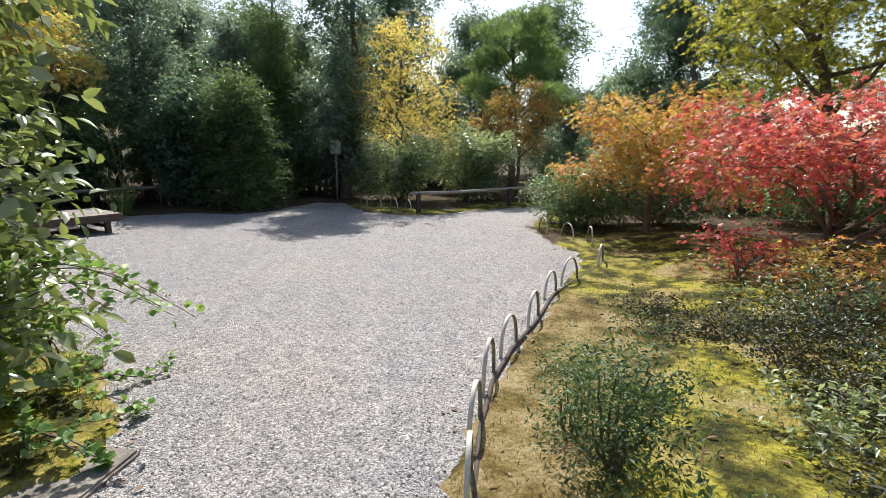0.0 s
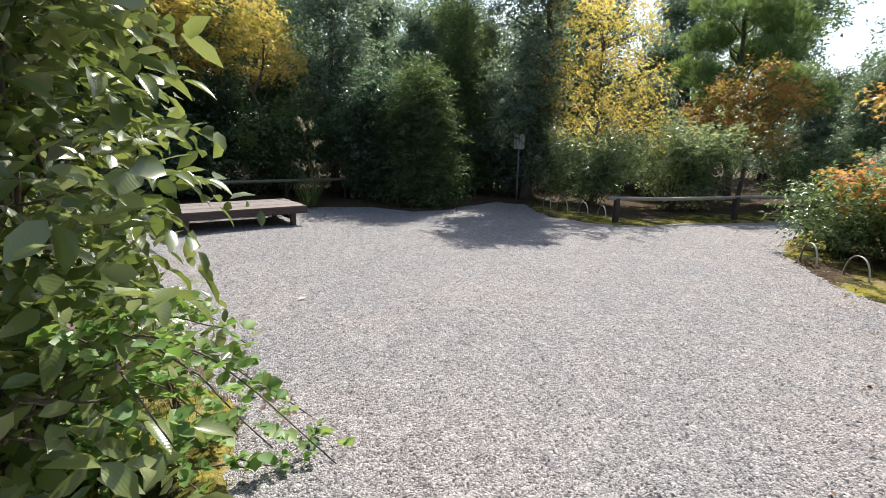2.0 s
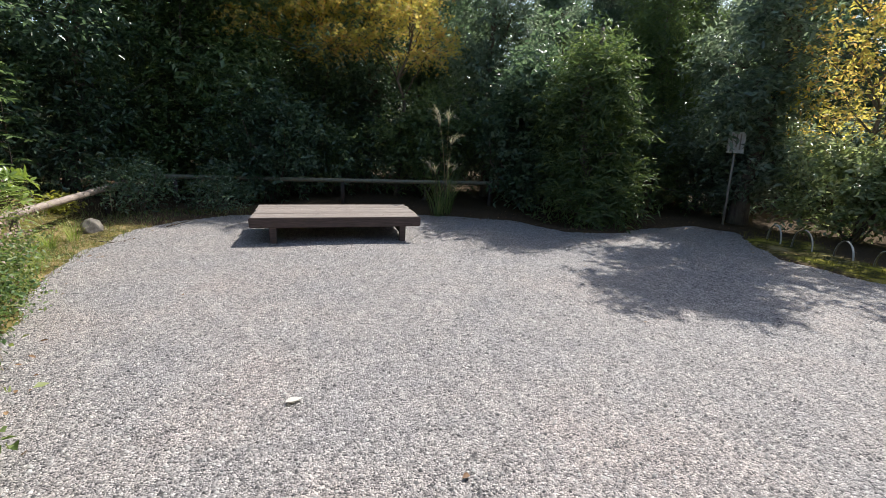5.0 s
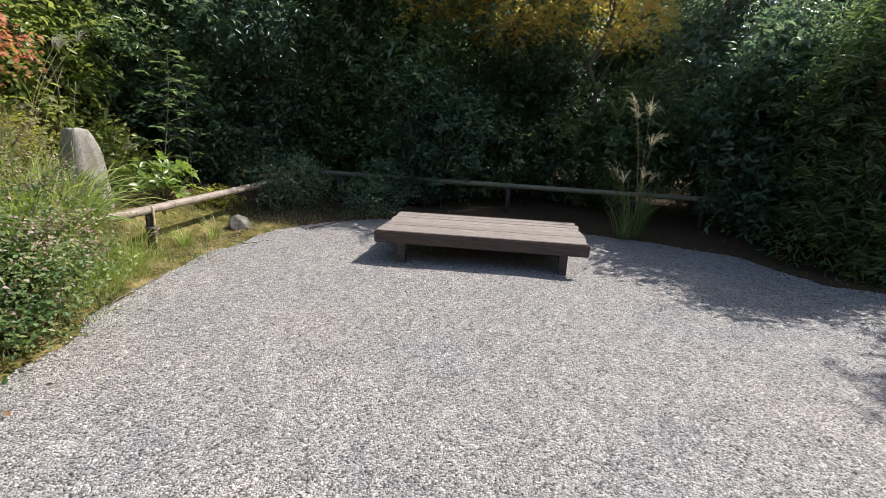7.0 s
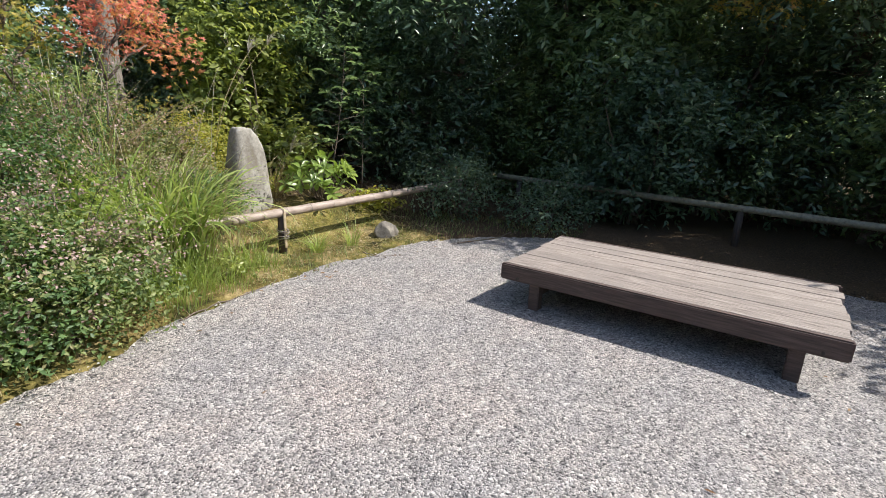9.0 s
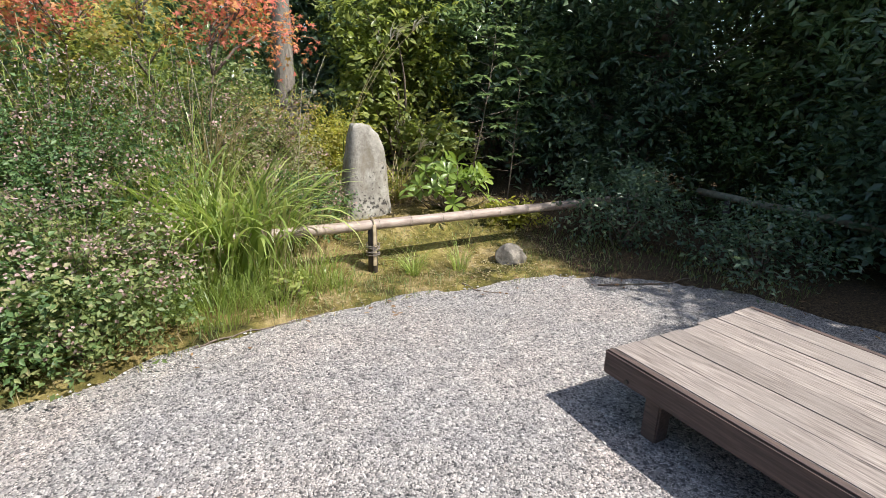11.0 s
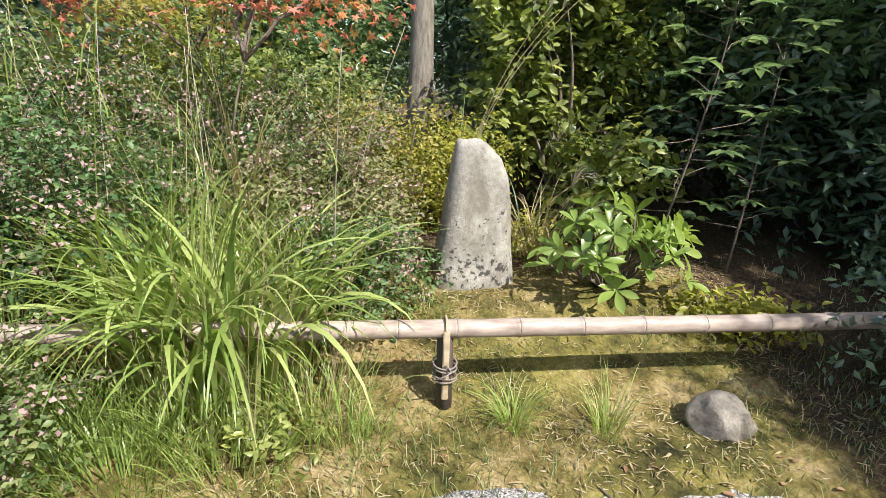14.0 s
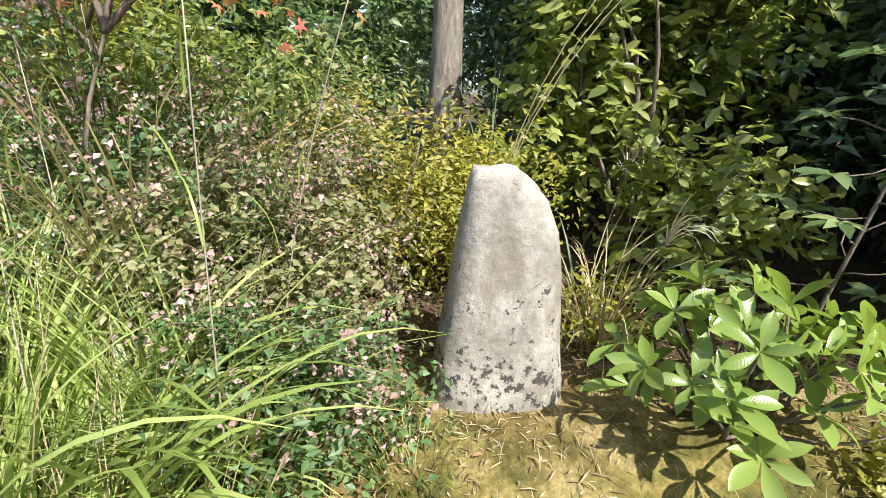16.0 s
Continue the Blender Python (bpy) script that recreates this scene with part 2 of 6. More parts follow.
def bark_mat(name, light, dark):
    m, nt, b = shader(name)
    p = local(nt)
    mp = nt.nodes.new("ShaderNodeMapping")
    mp.inputs["Scale"].default_value = (1, 1, 0.25)
    nt.links.new(p, mp.inputs[0])
    n = tex(nt, "Noise", 22.0, mp.outputs[0], Detail=7.0, Roughness=0.7)
    v = tex(nt, "Noise", 3.0, p, Detail=4.0)
    c = ramp(nt, n.outputs["Fac"], [(0.3, dark), (0.65, light)])
    c = mix(nt, c, (0.16, 0.17, 0.12), ramp(nt, v.outputs["Fac"], [(0.5, (0, 0, 0)), (0.7, (0.5, 0.5, 0.5))]))
    nt.links.new(c, b.inputs["Base Color"])
    b.inputs["Roughness"].default_value = 0.9
    bump(nt, b, n.outputs["Fac"], 0.9, 0.02)
    return m


def bamboo_mat(name, light, dark):
    m, nt, b = shader(name)
    p = local(nt)
    mp = nt.nodes.new("ShaderNodeMapping")
    mp.inputs["Scale"].default_value = (0.25, 1, 1)
    nt.links.new(p, mp.inputs[0])
    n = tex(nt, "Noise", 30.0, mp.outputs[0], Detail=6.0, Roughness=0.65)
    w = tex(nt, "Noise", 2.4, p, Detail=5.0, Roughness=0.65)
    c = ramp(nt, n.outputs["Fac"], [(0.32, dark), (0.6, light)])
    c = mix(nt, c, tuple(0.5 * a for a in light), ramp(nt, w.outputs["Fac"], [(0.5, (0, 0, 0)), (0.72, (0.6, 0.6, 0.6))]))
    nt.links.new(c, b.inputs["Base Color"])
    b.inputs["Roughness"].default_value = 0.55
    bump(nt, b, n.outputs["Fac"], 0.3, 0.003)
    return m


GRAVEL, GROUND = gravel_mat(), ground_mat()
PEBBLE = stone_mat("pebble", (0.62, 0.60, 0.57), (0.2, 0.19, 0.19), 40.0, False)
STANDING = stone_mat("weathered_granite", (0.50, 0.48, 0.435), (0.19, 0.172, 0.148), 4.5)
ROCK = stone_mat("field_stone", (0.38, 0.34, 0.29), (0.10, 0.088, 0.075), 9.0, False)
PLANK = wood_mat("grey_plank", (0.50, 0.43, 0.385), (0.075, 0.055, 0.047), (22, 1.0, 22), rough=0.55, speck=1.0)
BEAM = wood_mat("dark_beam", (0.15, 0.10, 0.085), (0.045, 0.033, 0.03), (12, 0.8, 12))
POSTWOOD = wood_mat("charred_post", (0.10, 0.075, 0.06), (0.035, 0.028, 0.025), (12, 12, 0.8))
GREYPOST = wood_mat("grey_post", (0.40, 0.36, 0.31), (0.22, 0.19, 0.16), (12, 12, 0.8))
BAMBOO = bamboo_mat("pale_bamboo", (0.40, 0.325, 0.275), (0.22, 0.165, 0.135))
OLDBAMBOO = bamboo_mat("old_bamboo", (0.26, 0.24, 0.17), (0.13, 0.115, 0.08))
SPLIT = bamboo_mat("split_bamboo", (0.78, 0.74, 0.67), (0.58, 0.52, 0.45))
STRIP = bamboo_mat("tan_bamboo_strip", (0.50, 0.41, 0.28), (0.34, 0.26, 0.16))
ROPE = wood_mat("palm_rope", (0.30, 0.26, 0.23), (0.12, 0.10, 0.09), (20, 20, 20))
BARK = bark_mat("bark", (0.23, 0.18, 0.14), (0.07, 0.05, 0.04))
PALEBARK = bark_mat("pale_bark", (0.30, 0.26, 0.22), (0.09, 0.075, 0.06))
PALEWOOD = wood_mat("bleached_rail", (0.50, 0.46, 0.41), (0.3, 0.27, 0.23), (12, 0.8, 12))
SIGNBOARD = wood_mat("sign_board", (0.58, 0.56, 0.52), (0.42, 0.40, 0.37), (12, 12, 0.8))

EVERGREEN = leaf_mat("evergreen_leaf", [(0.0, (0.05, 0.09, 0.04)), (0.45, (0.13, 0.20, 0.085)), (0.8, (0.25, 0.34, 0.15)), (1.0, (0.42, 0.48, 0.24))], 0.3, 0.48, 0.8, glow=(1.0, 1.0, 0.6))
DEEPGREEN = leaf_mat("deep_evergreen_leaf", [(0.0, (0.045, 0.085, 0.055)), (0.5, (0.115, 0.185, 0.11)), (0.85, (0.22, 0.31, 0.185)), (1.0, (0.36, 0.44, 0.28))], 0.32, 0.48, 0.8, glow=(1.0, 1.0, 0.65))
FEATHER = leaf_mat("conifer_spray", [(0.0, (0.05, 0.085, 0.04)), (0.5, (0.12, 0.18, 0.07)), (0.9, (0.24, 0.30, 0.11)), (1.0, (0.38, 0.42, 0.14))], 0.42, 0.48, 0.6, glow=(1.0, 1.0, 0.5))
# needle green lightened so the colour carries the haze on the distant pine
PINE = leaf_mat("hazed_pine_needles", [(0.0, (0.10, 0.18, 0.075)), (0.5, (0.22, 0.32, 0.13)), (1.0, (0.38, 0.47, 0.21))], 0.5, 0.5, 0.4)
SILVER = leaf_mat("grey_green_leaf", [(0.0, (0.09, 0.135, 0.075)), (0.5, (0.28, 0.35, 0.20)), (0.85, (0.45, 0.51, 0.33)), (1.0, (0.62, 0.66, 0.50))], 0.3, 0.52, 0.8)
GOLD = leaf_mat("golden_leaf", [(0.0, (0.34, 0.37, 0.11)), (0.4, (0.64, 0.55, 0.17)), (0.65, (0.76, 0.54, 0.18)), (0.85, (0.76, 0.42, 0.19)), (1.0, (0.72, 0.36, 0.20))], 0.5, 0.6)
AMBER = leaf_mat("amber_maple_leaf", [(0.0, (0.24, 0.26, 0.07)), (0.35, (0.50, 0.38, 0.10)), (0.65, (0.60, 0.29, 0.11)), (0.85, (0.62, 0.20, 0.11)), (1.0, (0.66, 0.20, 0.14))], 0.5, 0.55)
CRIMSON = leaf_mat("red_maple_leaf", [(0.0, (0.50, 0.30, 0.10)), (0.22, (0.58, 0.21, 0.11)), (0.45, (0.56, 0.11, 0.10)), (0.78, (0.54, 0.075, 0.10)), (1.0, (0.66, 0.25, 0.22))], 0.5, 0.48, glow=(1.0, 0.92, 0.6))
CORAL = leaf_mat("coral_maple_leaf", [(0.0, (0.52, 0.40, 0.10)), (0.28, (0.62, 0.30, 0.12)), (0.5, (0.66, 0.22, 0.15)), (0.85, (0.66, 0.17, 0.14)), (1.0, (0.74, 0.36, 0.30))], 0.55, 0.5, glow=(1.0, 0.92, 0.7))
SHRUBLEAF = leaf_mat("pointed_shrub_leaf", [(0.0, (0.06, 0.095, 0.03)), (0.45, (0.17, 0.22, 0.075)), (0.8, (0.36, 0.40, 0.17)), (1.0, (0.56, 0.57, 0.30))], 0.26, 0.32, 0.9, veins=True)
LIME = leaf_mat("yellow_green_leaf", [(0.0, (0.11, 0.13, 0.03)), (0.5, (0.34, 0.34, 0.065)), (1.0, (0.58, 0.54, 0.13))], 0.45, 0.55)
YELLOWING = leaf_mat("yellowing_leaf", [(0.0, (0.11, 0.14, 0.045)), (0.45, (0.31, 0.29, 0.085)), (1.0, (0.60, 0.46, 0.13))], 0.5, 0.5)
# glossy grey-green; its paleness also stands in for lifted shade on north trees
BLUEGREEN = leaf_mat("grey_evergreen_leaf", [(0.0, (0.065, 0.105, 0.078)), (0.5, (0.18, 0.245, 0.175)), (0.85, (0.34, 0.42, 0.32)), (1.0, (0.54, 0.59, 0.48))], 0.28, 0.5, 0.9, glow=(1.0, 1.0, 0.6))
LAUREL = leaf_mat("laurel_leaf", [(0.0, (0.08, 0.12, 0.036)), (0.5, (0.23, 0.28, 0.08)), (1.0, (0.50, 0.52, 0.18))], 0.36, 0.5)
SPRIG = leaf_mat("sprig_leaf", [(0.0, (0.035, 0.075, 0.03)), (0.5, (0.08, 0.14, 0.055)), (1.0, (0.17, 0.24, 0.10))], 0.5, 0.35)
BROAD = leaf_mat("broad_leaf", [(0.0, (0.059, 0.127, 0.034)), (0.5, (0.151, 0.254, 0.068)), (0.85, (0.288, 0.389, 0.119)), (1.0, (0.574, 0.608, 0.169))], 0.36, 0.45)
CREEPER = leaf_mat("creeper_leaf", [(0.0, (0.07, 0.15, 0.045)), (0.5, (0.18, 0.31, 0.085)), (1.0, (0.38, 0.49, 0.17))], 0.45, 0.45)
MEADOW = leaf_mat("bush_clover_leaf", [(0.0, (0.065, 0.11, 0.042)), (0.45, (0.155, 0.22, 0.08)), (0.75, (0.30, 0.34, 0.14)), (1.0, (0.46, 0.37, 0.23))], 0.5, 0.45)
CLOVER = leaf_mat("deep_bush_clover_leaf", [(0.0, (0.035, 0.07, 0.03)), (0.5, (0.09, 0.165, 0.06)), (0.85, (0.17, 0.27, 0.10)), (1.0, (0.33, 0.36, 0.16))], 0.48, 0.42)
RUSSET = leaf_mat("russet_clover_leaf", [(0.0, (0.07, 0.095, 0.04)), (0.4, (0.17, 0.20, 0.085)), (0.75, (0.31, 0.30, 0.15)), (1.0, (0.48, 0.38, 0.29))], 0.55, 0.42)
BLADE = leaf_mat("grass_blade", [(0.0, (0.11, 0.18, 0.045)), (0.5, (0.28, 0.37, 0.095)), (0.85, (0.47, 0.54, 0.20)), (1.0, (0.60, 0.57, 0.30))], 0.36, 0.45)
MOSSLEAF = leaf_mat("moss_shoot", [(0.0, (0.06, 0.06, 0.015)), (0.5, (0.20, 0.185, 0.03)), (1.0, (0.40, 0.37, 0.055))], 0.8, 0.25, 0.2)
PAPER = leaf_mat("bleached_leaf", [(0.0, (0.68, 0.63, 0.57)), (1.0, (0.78, 0.74, 0.68))], 0.8, 0.3, 0.2)
STRAW = leaf_mat("straw", [(0.0, (0.22, 0.16, 0.09)), (0.5, (0.40, 0.32, 0.19)), (1.0, (0.55, 0.47, 0.32))], 0.6, 0.35)
BLOSSOM = leaf_mat("faded_pink_blossom", [(0.0, (0.22, 0.14, 0.12)), (0.5, (0.44, 0.30, 0.29)), (1.0, (0.62, 0.47, 0.46))], 0.7, 0.35)
PLUME = leaf_mat("silver_plume", [(0.0, (0.35, 0.30, 0.25)), (1.0, (0.62, 0.56, 0.49))], 0.7, 0.4)
GLOSSY = leaf_mat("big_glossy_leaf", [(0.0, (0.085, 0.15, 0.035)), (0.5, (0.23, 0.325, 0.075)), (0.8, (0.40, 0.48, 0.135)), (1.0, (0.60, 0.62, 0.24))], 0.3, 0.4, 0.6, veins=True)


# ---- building helpers ----
def mesh(name, verts, faces, mat, smooth=False):
    me = bpy.data.meshes.new(name)
    faces = np.asarray(faces, dtype=np.int32)
    verts = np.asarray(verts, dtype=np.float32)
    me.vertices.add(len(verts))
    me.vertices.foreach_set("co", verts.ravel())
    k = faces.shape[1]
    me.loops.add(faces.size)
    me.loops.foreach_set("vertex_index", faces.ravel())
    me.polygons.add(len(faces))
    me.polygons.foreach_set("loop_start", np.arange(len(faces), dtype=np.int32) * k)
    me.update(calc_edges=True)
    if smooth:
        me.polygons.foreach_set("use_smooth", np.ones(len(faces), dtype=bool))
    me.materials.append(mat)
    return me


def put(name, me, parent=None, label=""):
    ob = new(name, me)
    if parent:
        ob.parent = parent
    return tagged(ob, label)


def part(name, bm, material, parent, label="", smooth=False):
    me = bpy.data.meshes.new(name)
    bm.to_mesh(me)
    bm.free()
    me.materials.append(material)
    if smooth:
        for p in me.polygons:
            p.use_smooth = True
    return put(name, me, parent, label)


def thing(name, x, y, z, label, category, group="", turn=0.0):
    ob = new(name)
    ob.matrix_world = pose(x, y, z, 0, 0, turn)
    ob.empty_display_size = 0.1
    return tagged(ob, label, category, group)


def unit(v):
    return v / np.maximum(np.linalg.norm(v, axis=-1, keepdims=True), 1e-9)


def tubes(paths, sides=7):
    """Verts and quads of swept tubes; each path is (points, radii), ends closed by a narrow ring."""
    V, F, base = [], [], 0
    for pts, rad in paths:
        pts, rad = np.asarray(pts, float), np.asarray(rad, float)
        n = len(pts)
        d = unit(np.gradient(pts, axis=0))
        up = np.where(np.abs(d[:, 2:3]) > 0.9, np.array([[1.0, 0, 0]]), np.array([[0, 0, 1.0]]))
        s = unit(np.cross(d, up))
        u = np.cross(s, d)
        a = np.linspace(0, 2 * np.pi, sides, endpoint=False)
        ring = pts[:, None] + rad[:, None, None] * (np.cos(a)[None, :, None] * s[:, None] + np.sin(a)[None, :, None] * u[:, None])
        cap0, cap1 = ring[:1] * 0.02 + pts[0] * 0.98, ring[-1:] * 0.02 + pts[-1] * 0.98
        ring = np.concatenate([cap0, ring, cap1])
        V.append(ring.reshape(-1, 3))
        i, j = np.meshgrid(np.arange(n + 1), np.arange(sides), indexing="ij")
        k = (j + 1) % sides
        F.append(base + np.stack([i * sides + j, i * sides + k, (i + 1) * sides + k, (i + 1) * sides + j], -1).reshape(-1, 4))
        base += (n + 2) * sides
    return np.concatenate(V), np.concatenate(F)


def tube_part(name, paths, mat, parent, sides=7, label=""):
    v, f = tubes(paths, sides)
    return put(name, mesh(name, v, f, mat, True), parent, label)


def leaves(P, D, N, L, W, rng, detail=1, droop=0.15):
    """Leaf blades folded along the midrib: detail 1 has two faces, 2 an oval of six."""
    D = unit(D)
    S = unit(np.cross(D, N))
    U = np.cross(S, D)
    n = len(P)
    L, W = np.broadcast_to(L, (n,))[:, None], np.broadcast_to(W, (n,))[:, None]
    curl = droop * rng.uniform(0.2, 1.6, (n, 1)) * L
    fold = rng.uniform(0.05, 0.3, (n, 1)) * W
    if detail == 1:
        v = np.stack([P, P + D * 0.45 * L - S * W / 2 + U * fold, P + D * L - U * curl, P + D * 0.45 * L + S * W / 2 + U * fold], 1)
        f = np.array([[0, 1, 2], [0, 2, 3]])
        k = 4
    else:
        m = P + D * 0.5 * L - U * curl * 0.15
        v = np.stack([P, P + D * 0.25 * L - S * W * 0.4 + U * fold, P + D * 0.65 * L - S * W * 0.45 + U * (fold - curl * 0.4), P + D * L - U * curl,
                      P + D * 0.65 * L + S * W * 0.45 + U * (fold - curl * 0.4), P + D * 0.25 * L + S * W * 0.4 + U * fold, m], 1)
        f = np.array([[0, 1, 6], [1, 2, 6], [2, 3, 6], [3, 4, 6], [4, 5, 6], [5, 0, 6]])
        k = 7
    F = (np.arange(n)[:, None, None] * k + f[None]).reshape(-1, 3)
    return v.reshape(-1, 3), F


def stars(P, D, N, R, rng):
    """Maple leaves: five pointed lobes from one stalk."""
    D = unit(D)
    S = unit(np.cross(D, N))
    U = np.cross(S, D)
    n = len(P)
    R = np.broadcast_to(R, (n,))[:, None]
    vs = [P]
    for k, a in enumerate((-1.9, -0.95, 0.0, 0.95, 1.9)):
        ln = R * (1.0 - 0.16 * abs(k - 2))
        vs.append(P + (D * math.cos(a) + S * math.sin(a)) * ln - U * ln * rng.uniform(0, 0.35, (n, 1)))
    for a in (-2.4, -1.42, -0.48, 0.48, 1.42, 2.4):
        vs.append(P + (D * math.cos(a) + S * math.sin(a)) * R * 0.36)
    f = np.array([[0, 6 + k, 1 + k, 7 + k] for k in range(5)])
    F = (np.arange(n)[:, None, None] * 12 + f[None]).reshape(-1, 4)
    return np.stack(vs, 1).reshape(-1, 3), F


def ripple(p, f, ph):
    return (np.sin(f * p[:, 0] + ph) * np.sin(f * 1.13 * p[:, 1] + 1.7 * ph) * np.sin(f * 0.91 * p[:, 2] + 2.3 * ph)
            + 0.6 * np.sin(2.3 * f * p[:, 0] + 3 * ph) * np.sin(2.1 * f * p[:, 2] + ph) * np.sin(2.2 * f * p[:, 1] - ph))


def twigs(blobs, n, rng, gaps=0.15, shell=0.35, freq=3.0):
    """Twig roots in a crown of lumps (x, y, z, rx, ry, rz), with the outward way at each."""
    b = np.array(blobs, float)
    w = b[:, 3] * b[:, 4] * b[:, 5]
    w = w ** 0.75
    k = rng.choice(len(b), int(n * 1.8), p=w / w.sum())
    o = unit(rng.normal(size=(len(k), 3)))
    r = rng.uniform(0.05, 1, len(k)) ** shell
    p = b[k, :3] + o * b[k, 3:] * r[:, None] * (1 + 0.25 * ripple(o * 2 + k[:, None], 2.5, 0.7))[:, None]
    keep = ripple(p, freq, rng.uniform(0, 6)) > (-gaps if gaps > 0 else 0.2) + rng.uniform(-0.25, 0.1, len(p))
    keep |= rng.uniform(size=len(p)) < (0.5 - gaps if gaps > 0 else -1)
    p, o = p[keep][:n], o[keep][:n]
    return p, o


def sprays(blobs, n_twigs, per, size, rng, gaps=0.15, shell=0.35, lift=0.2, spread=0.3, aspect=0.42, detail=1, kind="leaf", freq=3.0, floor=None, flat=0.5):
    """A crown: twigs in lumps, leaves set alternately along each twig."""
    B, o = twigs(blobs, n_twigs, rng, gaps, shell, freq)
    A = unit(o + rng.normal(size=o.shape) * 0.6 + np.array([0, 0, lift]))
    t = np.tile(np.linspace(0, 1, per), len(B))
    B, A = np.repeat(B, per, 0), np.repeat(A, per, 0)
    side = unit(np.cross(A, np.array([0, 0, 1.0]) + rng.normal(size=A.shape) * 0.3)) * np.tile(np.where(np.arange(per) % 2, 1.0, -1.0), len(B) // per)[:, None]
    P = B + A * (t * spread)[:, None] + rng.normal(size=A.shape) * 0.02 - np.array([0, 0, 1.0]) * (0.25 * spread * t * t)[:, None]
    D = A * 0.5 + side * 0.8 + rng.normal(size=A.shape) * 0.35 + np.array([0, 0, -0.15])
    N = np.array([0, 0, 1.0]) * flat + rng.normal(size=A.shape) * 0.45 + o.repeat(per, 0) * (1 - flat)
    if floor is not None:
        ok = P[:, 2] > floor
        P, D, N = P[ok], D[ok], N[ok]
    L = size * rng.uniform(0.6, 1.3, len(P))
    if kind == "star":
        return stars(P, D, N, L * 0.6, rng)
    return leaves(P, D, N, L, L * aspect * rng.uniform(0.8, 1.2, len(P)), rng, detail)


def needles(blobs, n_tufts, per, size, rng, gaps=0.2, shell=0.3, lift=0.6, width=0.05, freq=3.0):
    """Tufts of needles fanning from their twig."""
    B, o = twigs(blobs, n_tufts, rng, gaps, shell, freq)
    A = unit(o * 0.8 + rng.normal(size=o.shape) * 0.4 + np.array([0, 0, lift]))
    P = np.repeat(B, per, 0)
    D = unit(np.repeat(A, per, 0) + rng.normal(size=P.shape) * 0.55)
    N = rng.normal(size=P.shape)
    L = size * rng.uniform(0.6, 1.2, len(P))
    return leaves(P, D, N, L, np.maximum(L * width, 0.004), rng, 1, 0.1)


def limb(start, end, r0, r1, rng, n=7, wob=0.06, sag=0.0):
    s, e = np.array(start, float), np.array(end, float)
    t = np.linspace(0, 1, n)[:, None]
    ln = np.linalg.norm(e - s)
    p = s + (e - s) * t + np.cumsum(rng.normal(size=(n, 3)), 0) * wob * ln / n * np.sin(np.pi * t) * 2
    p[:, 2] += np.sin(np.pi * t[:, 0]) * sag * ln
    return p, np.linspace(r0, r1, n)


def trunk_and_limbs(ob, blobs, height, r, mat, rng, lean=(0, 0), bare=0.3, twigs_each=3, label="", bend=0.08):
    """A tapered trunk with a root flare, a limb to each lump of the crown and finer branches from that."""
    top = np.array([lean[0], lean[1], height])
    pts, rad = limb((0, 0, -0.15), top, r, r * 0.25, rng, 12, bend)
    rad[0] *= 1.45
    rad[1] *= 1.12
    tube_part("trunk", [(pts, rad)], mat, ob, 10, label)
    for b in blobs:
        c = np.array(b[:3])
        hz = np.clip(c[2] - 0.55 * np.linalg.norm(c[:2]) - 0.2, height * bare, height * 0.92)
        k = int(np.argmin(np.abs(pts[:, 2] - hz)))
        a = limb(pts[k], c, max(rad[k] * 0.55, 0.012), 0.01, rng, 7, 0.12, 0.06)
        out = [a]
        for _ in range(twigs_each):
            o = unit(rng.normal(size=3)) * np.array(b[3:]) * 0.9
            j = rng.integers(3, 6)
            out.append(limb(a[0][j], c + o, max(a[1][j] * 0.5, 0.006), 0.004, rng, 5, 0.12))
        tube_part("limb", out, mat, ob, 5)


def lumps(rng, n, w, z0, z1, r, squash=0.75):
    """n lumps of a rounded crown, w wide, between z0 and z1."""
    out = []
    for k in range(n):
        z = z0 + (z1 - z0) * (k + 0.5) / n
        f = math.sin(math.pi * min(1, 0.18 + 0.75 * (k + 0.5) / n)) ** 0.7
        a = k * 2.4 + rng.uniform(-0.4, 0.4)
        q = w / 2 * f * rng.uniform(0.35, 0.8)
        s = r * rng.uniform(0.75, 1.25)
        out.append((q * math.cos(a), q * math.sin(a), z, s, s, s * squash))
    return out


def clumped(blobs, rng, m, lo=0.28, hi=0.5, squash=0.6):
    """Each lump of a crown broken into m smaller boughs about its outside."""
    out = []
    for b in blobs:
        c, r = np.array(b[:3]), np.array(b[3:])
        for _ in range(m):
            o = unit(rng.normal(size=3))
            k = rng.uniform(lo, hi)
            q = c + o * r * rng.uniform(0.45, 0.9)
            out.append((*q, r[0] * k, r[1] * k, r[2] * k * squash))
    return out


def leaf_shape(name, length, width, mat, droop=0.2, fold=0.12, tip=0.75):
    """One leaf along +y with its midrib raised, as a mesh to share."""
    v, f = [], []
    n = 7
    for k in range(n + 1):
        t = k / n
        w = width / 2 * math.sin(math.pi * t ** tip) ** 0.8 if 0 < k < n else 0.002
        z = -droop * length * t * t
        y = length * t
        v += [(-w, y, z + fold * w * 2), (0, y, z), (w, y, z + fold * w * 2)]
    for k in range(n):
        for s in (0, 1):
            a = 3 * k + s
            f.append((a, a + 1, a + 4, a + 3))
    return mesh(name, v, f, mat, True)


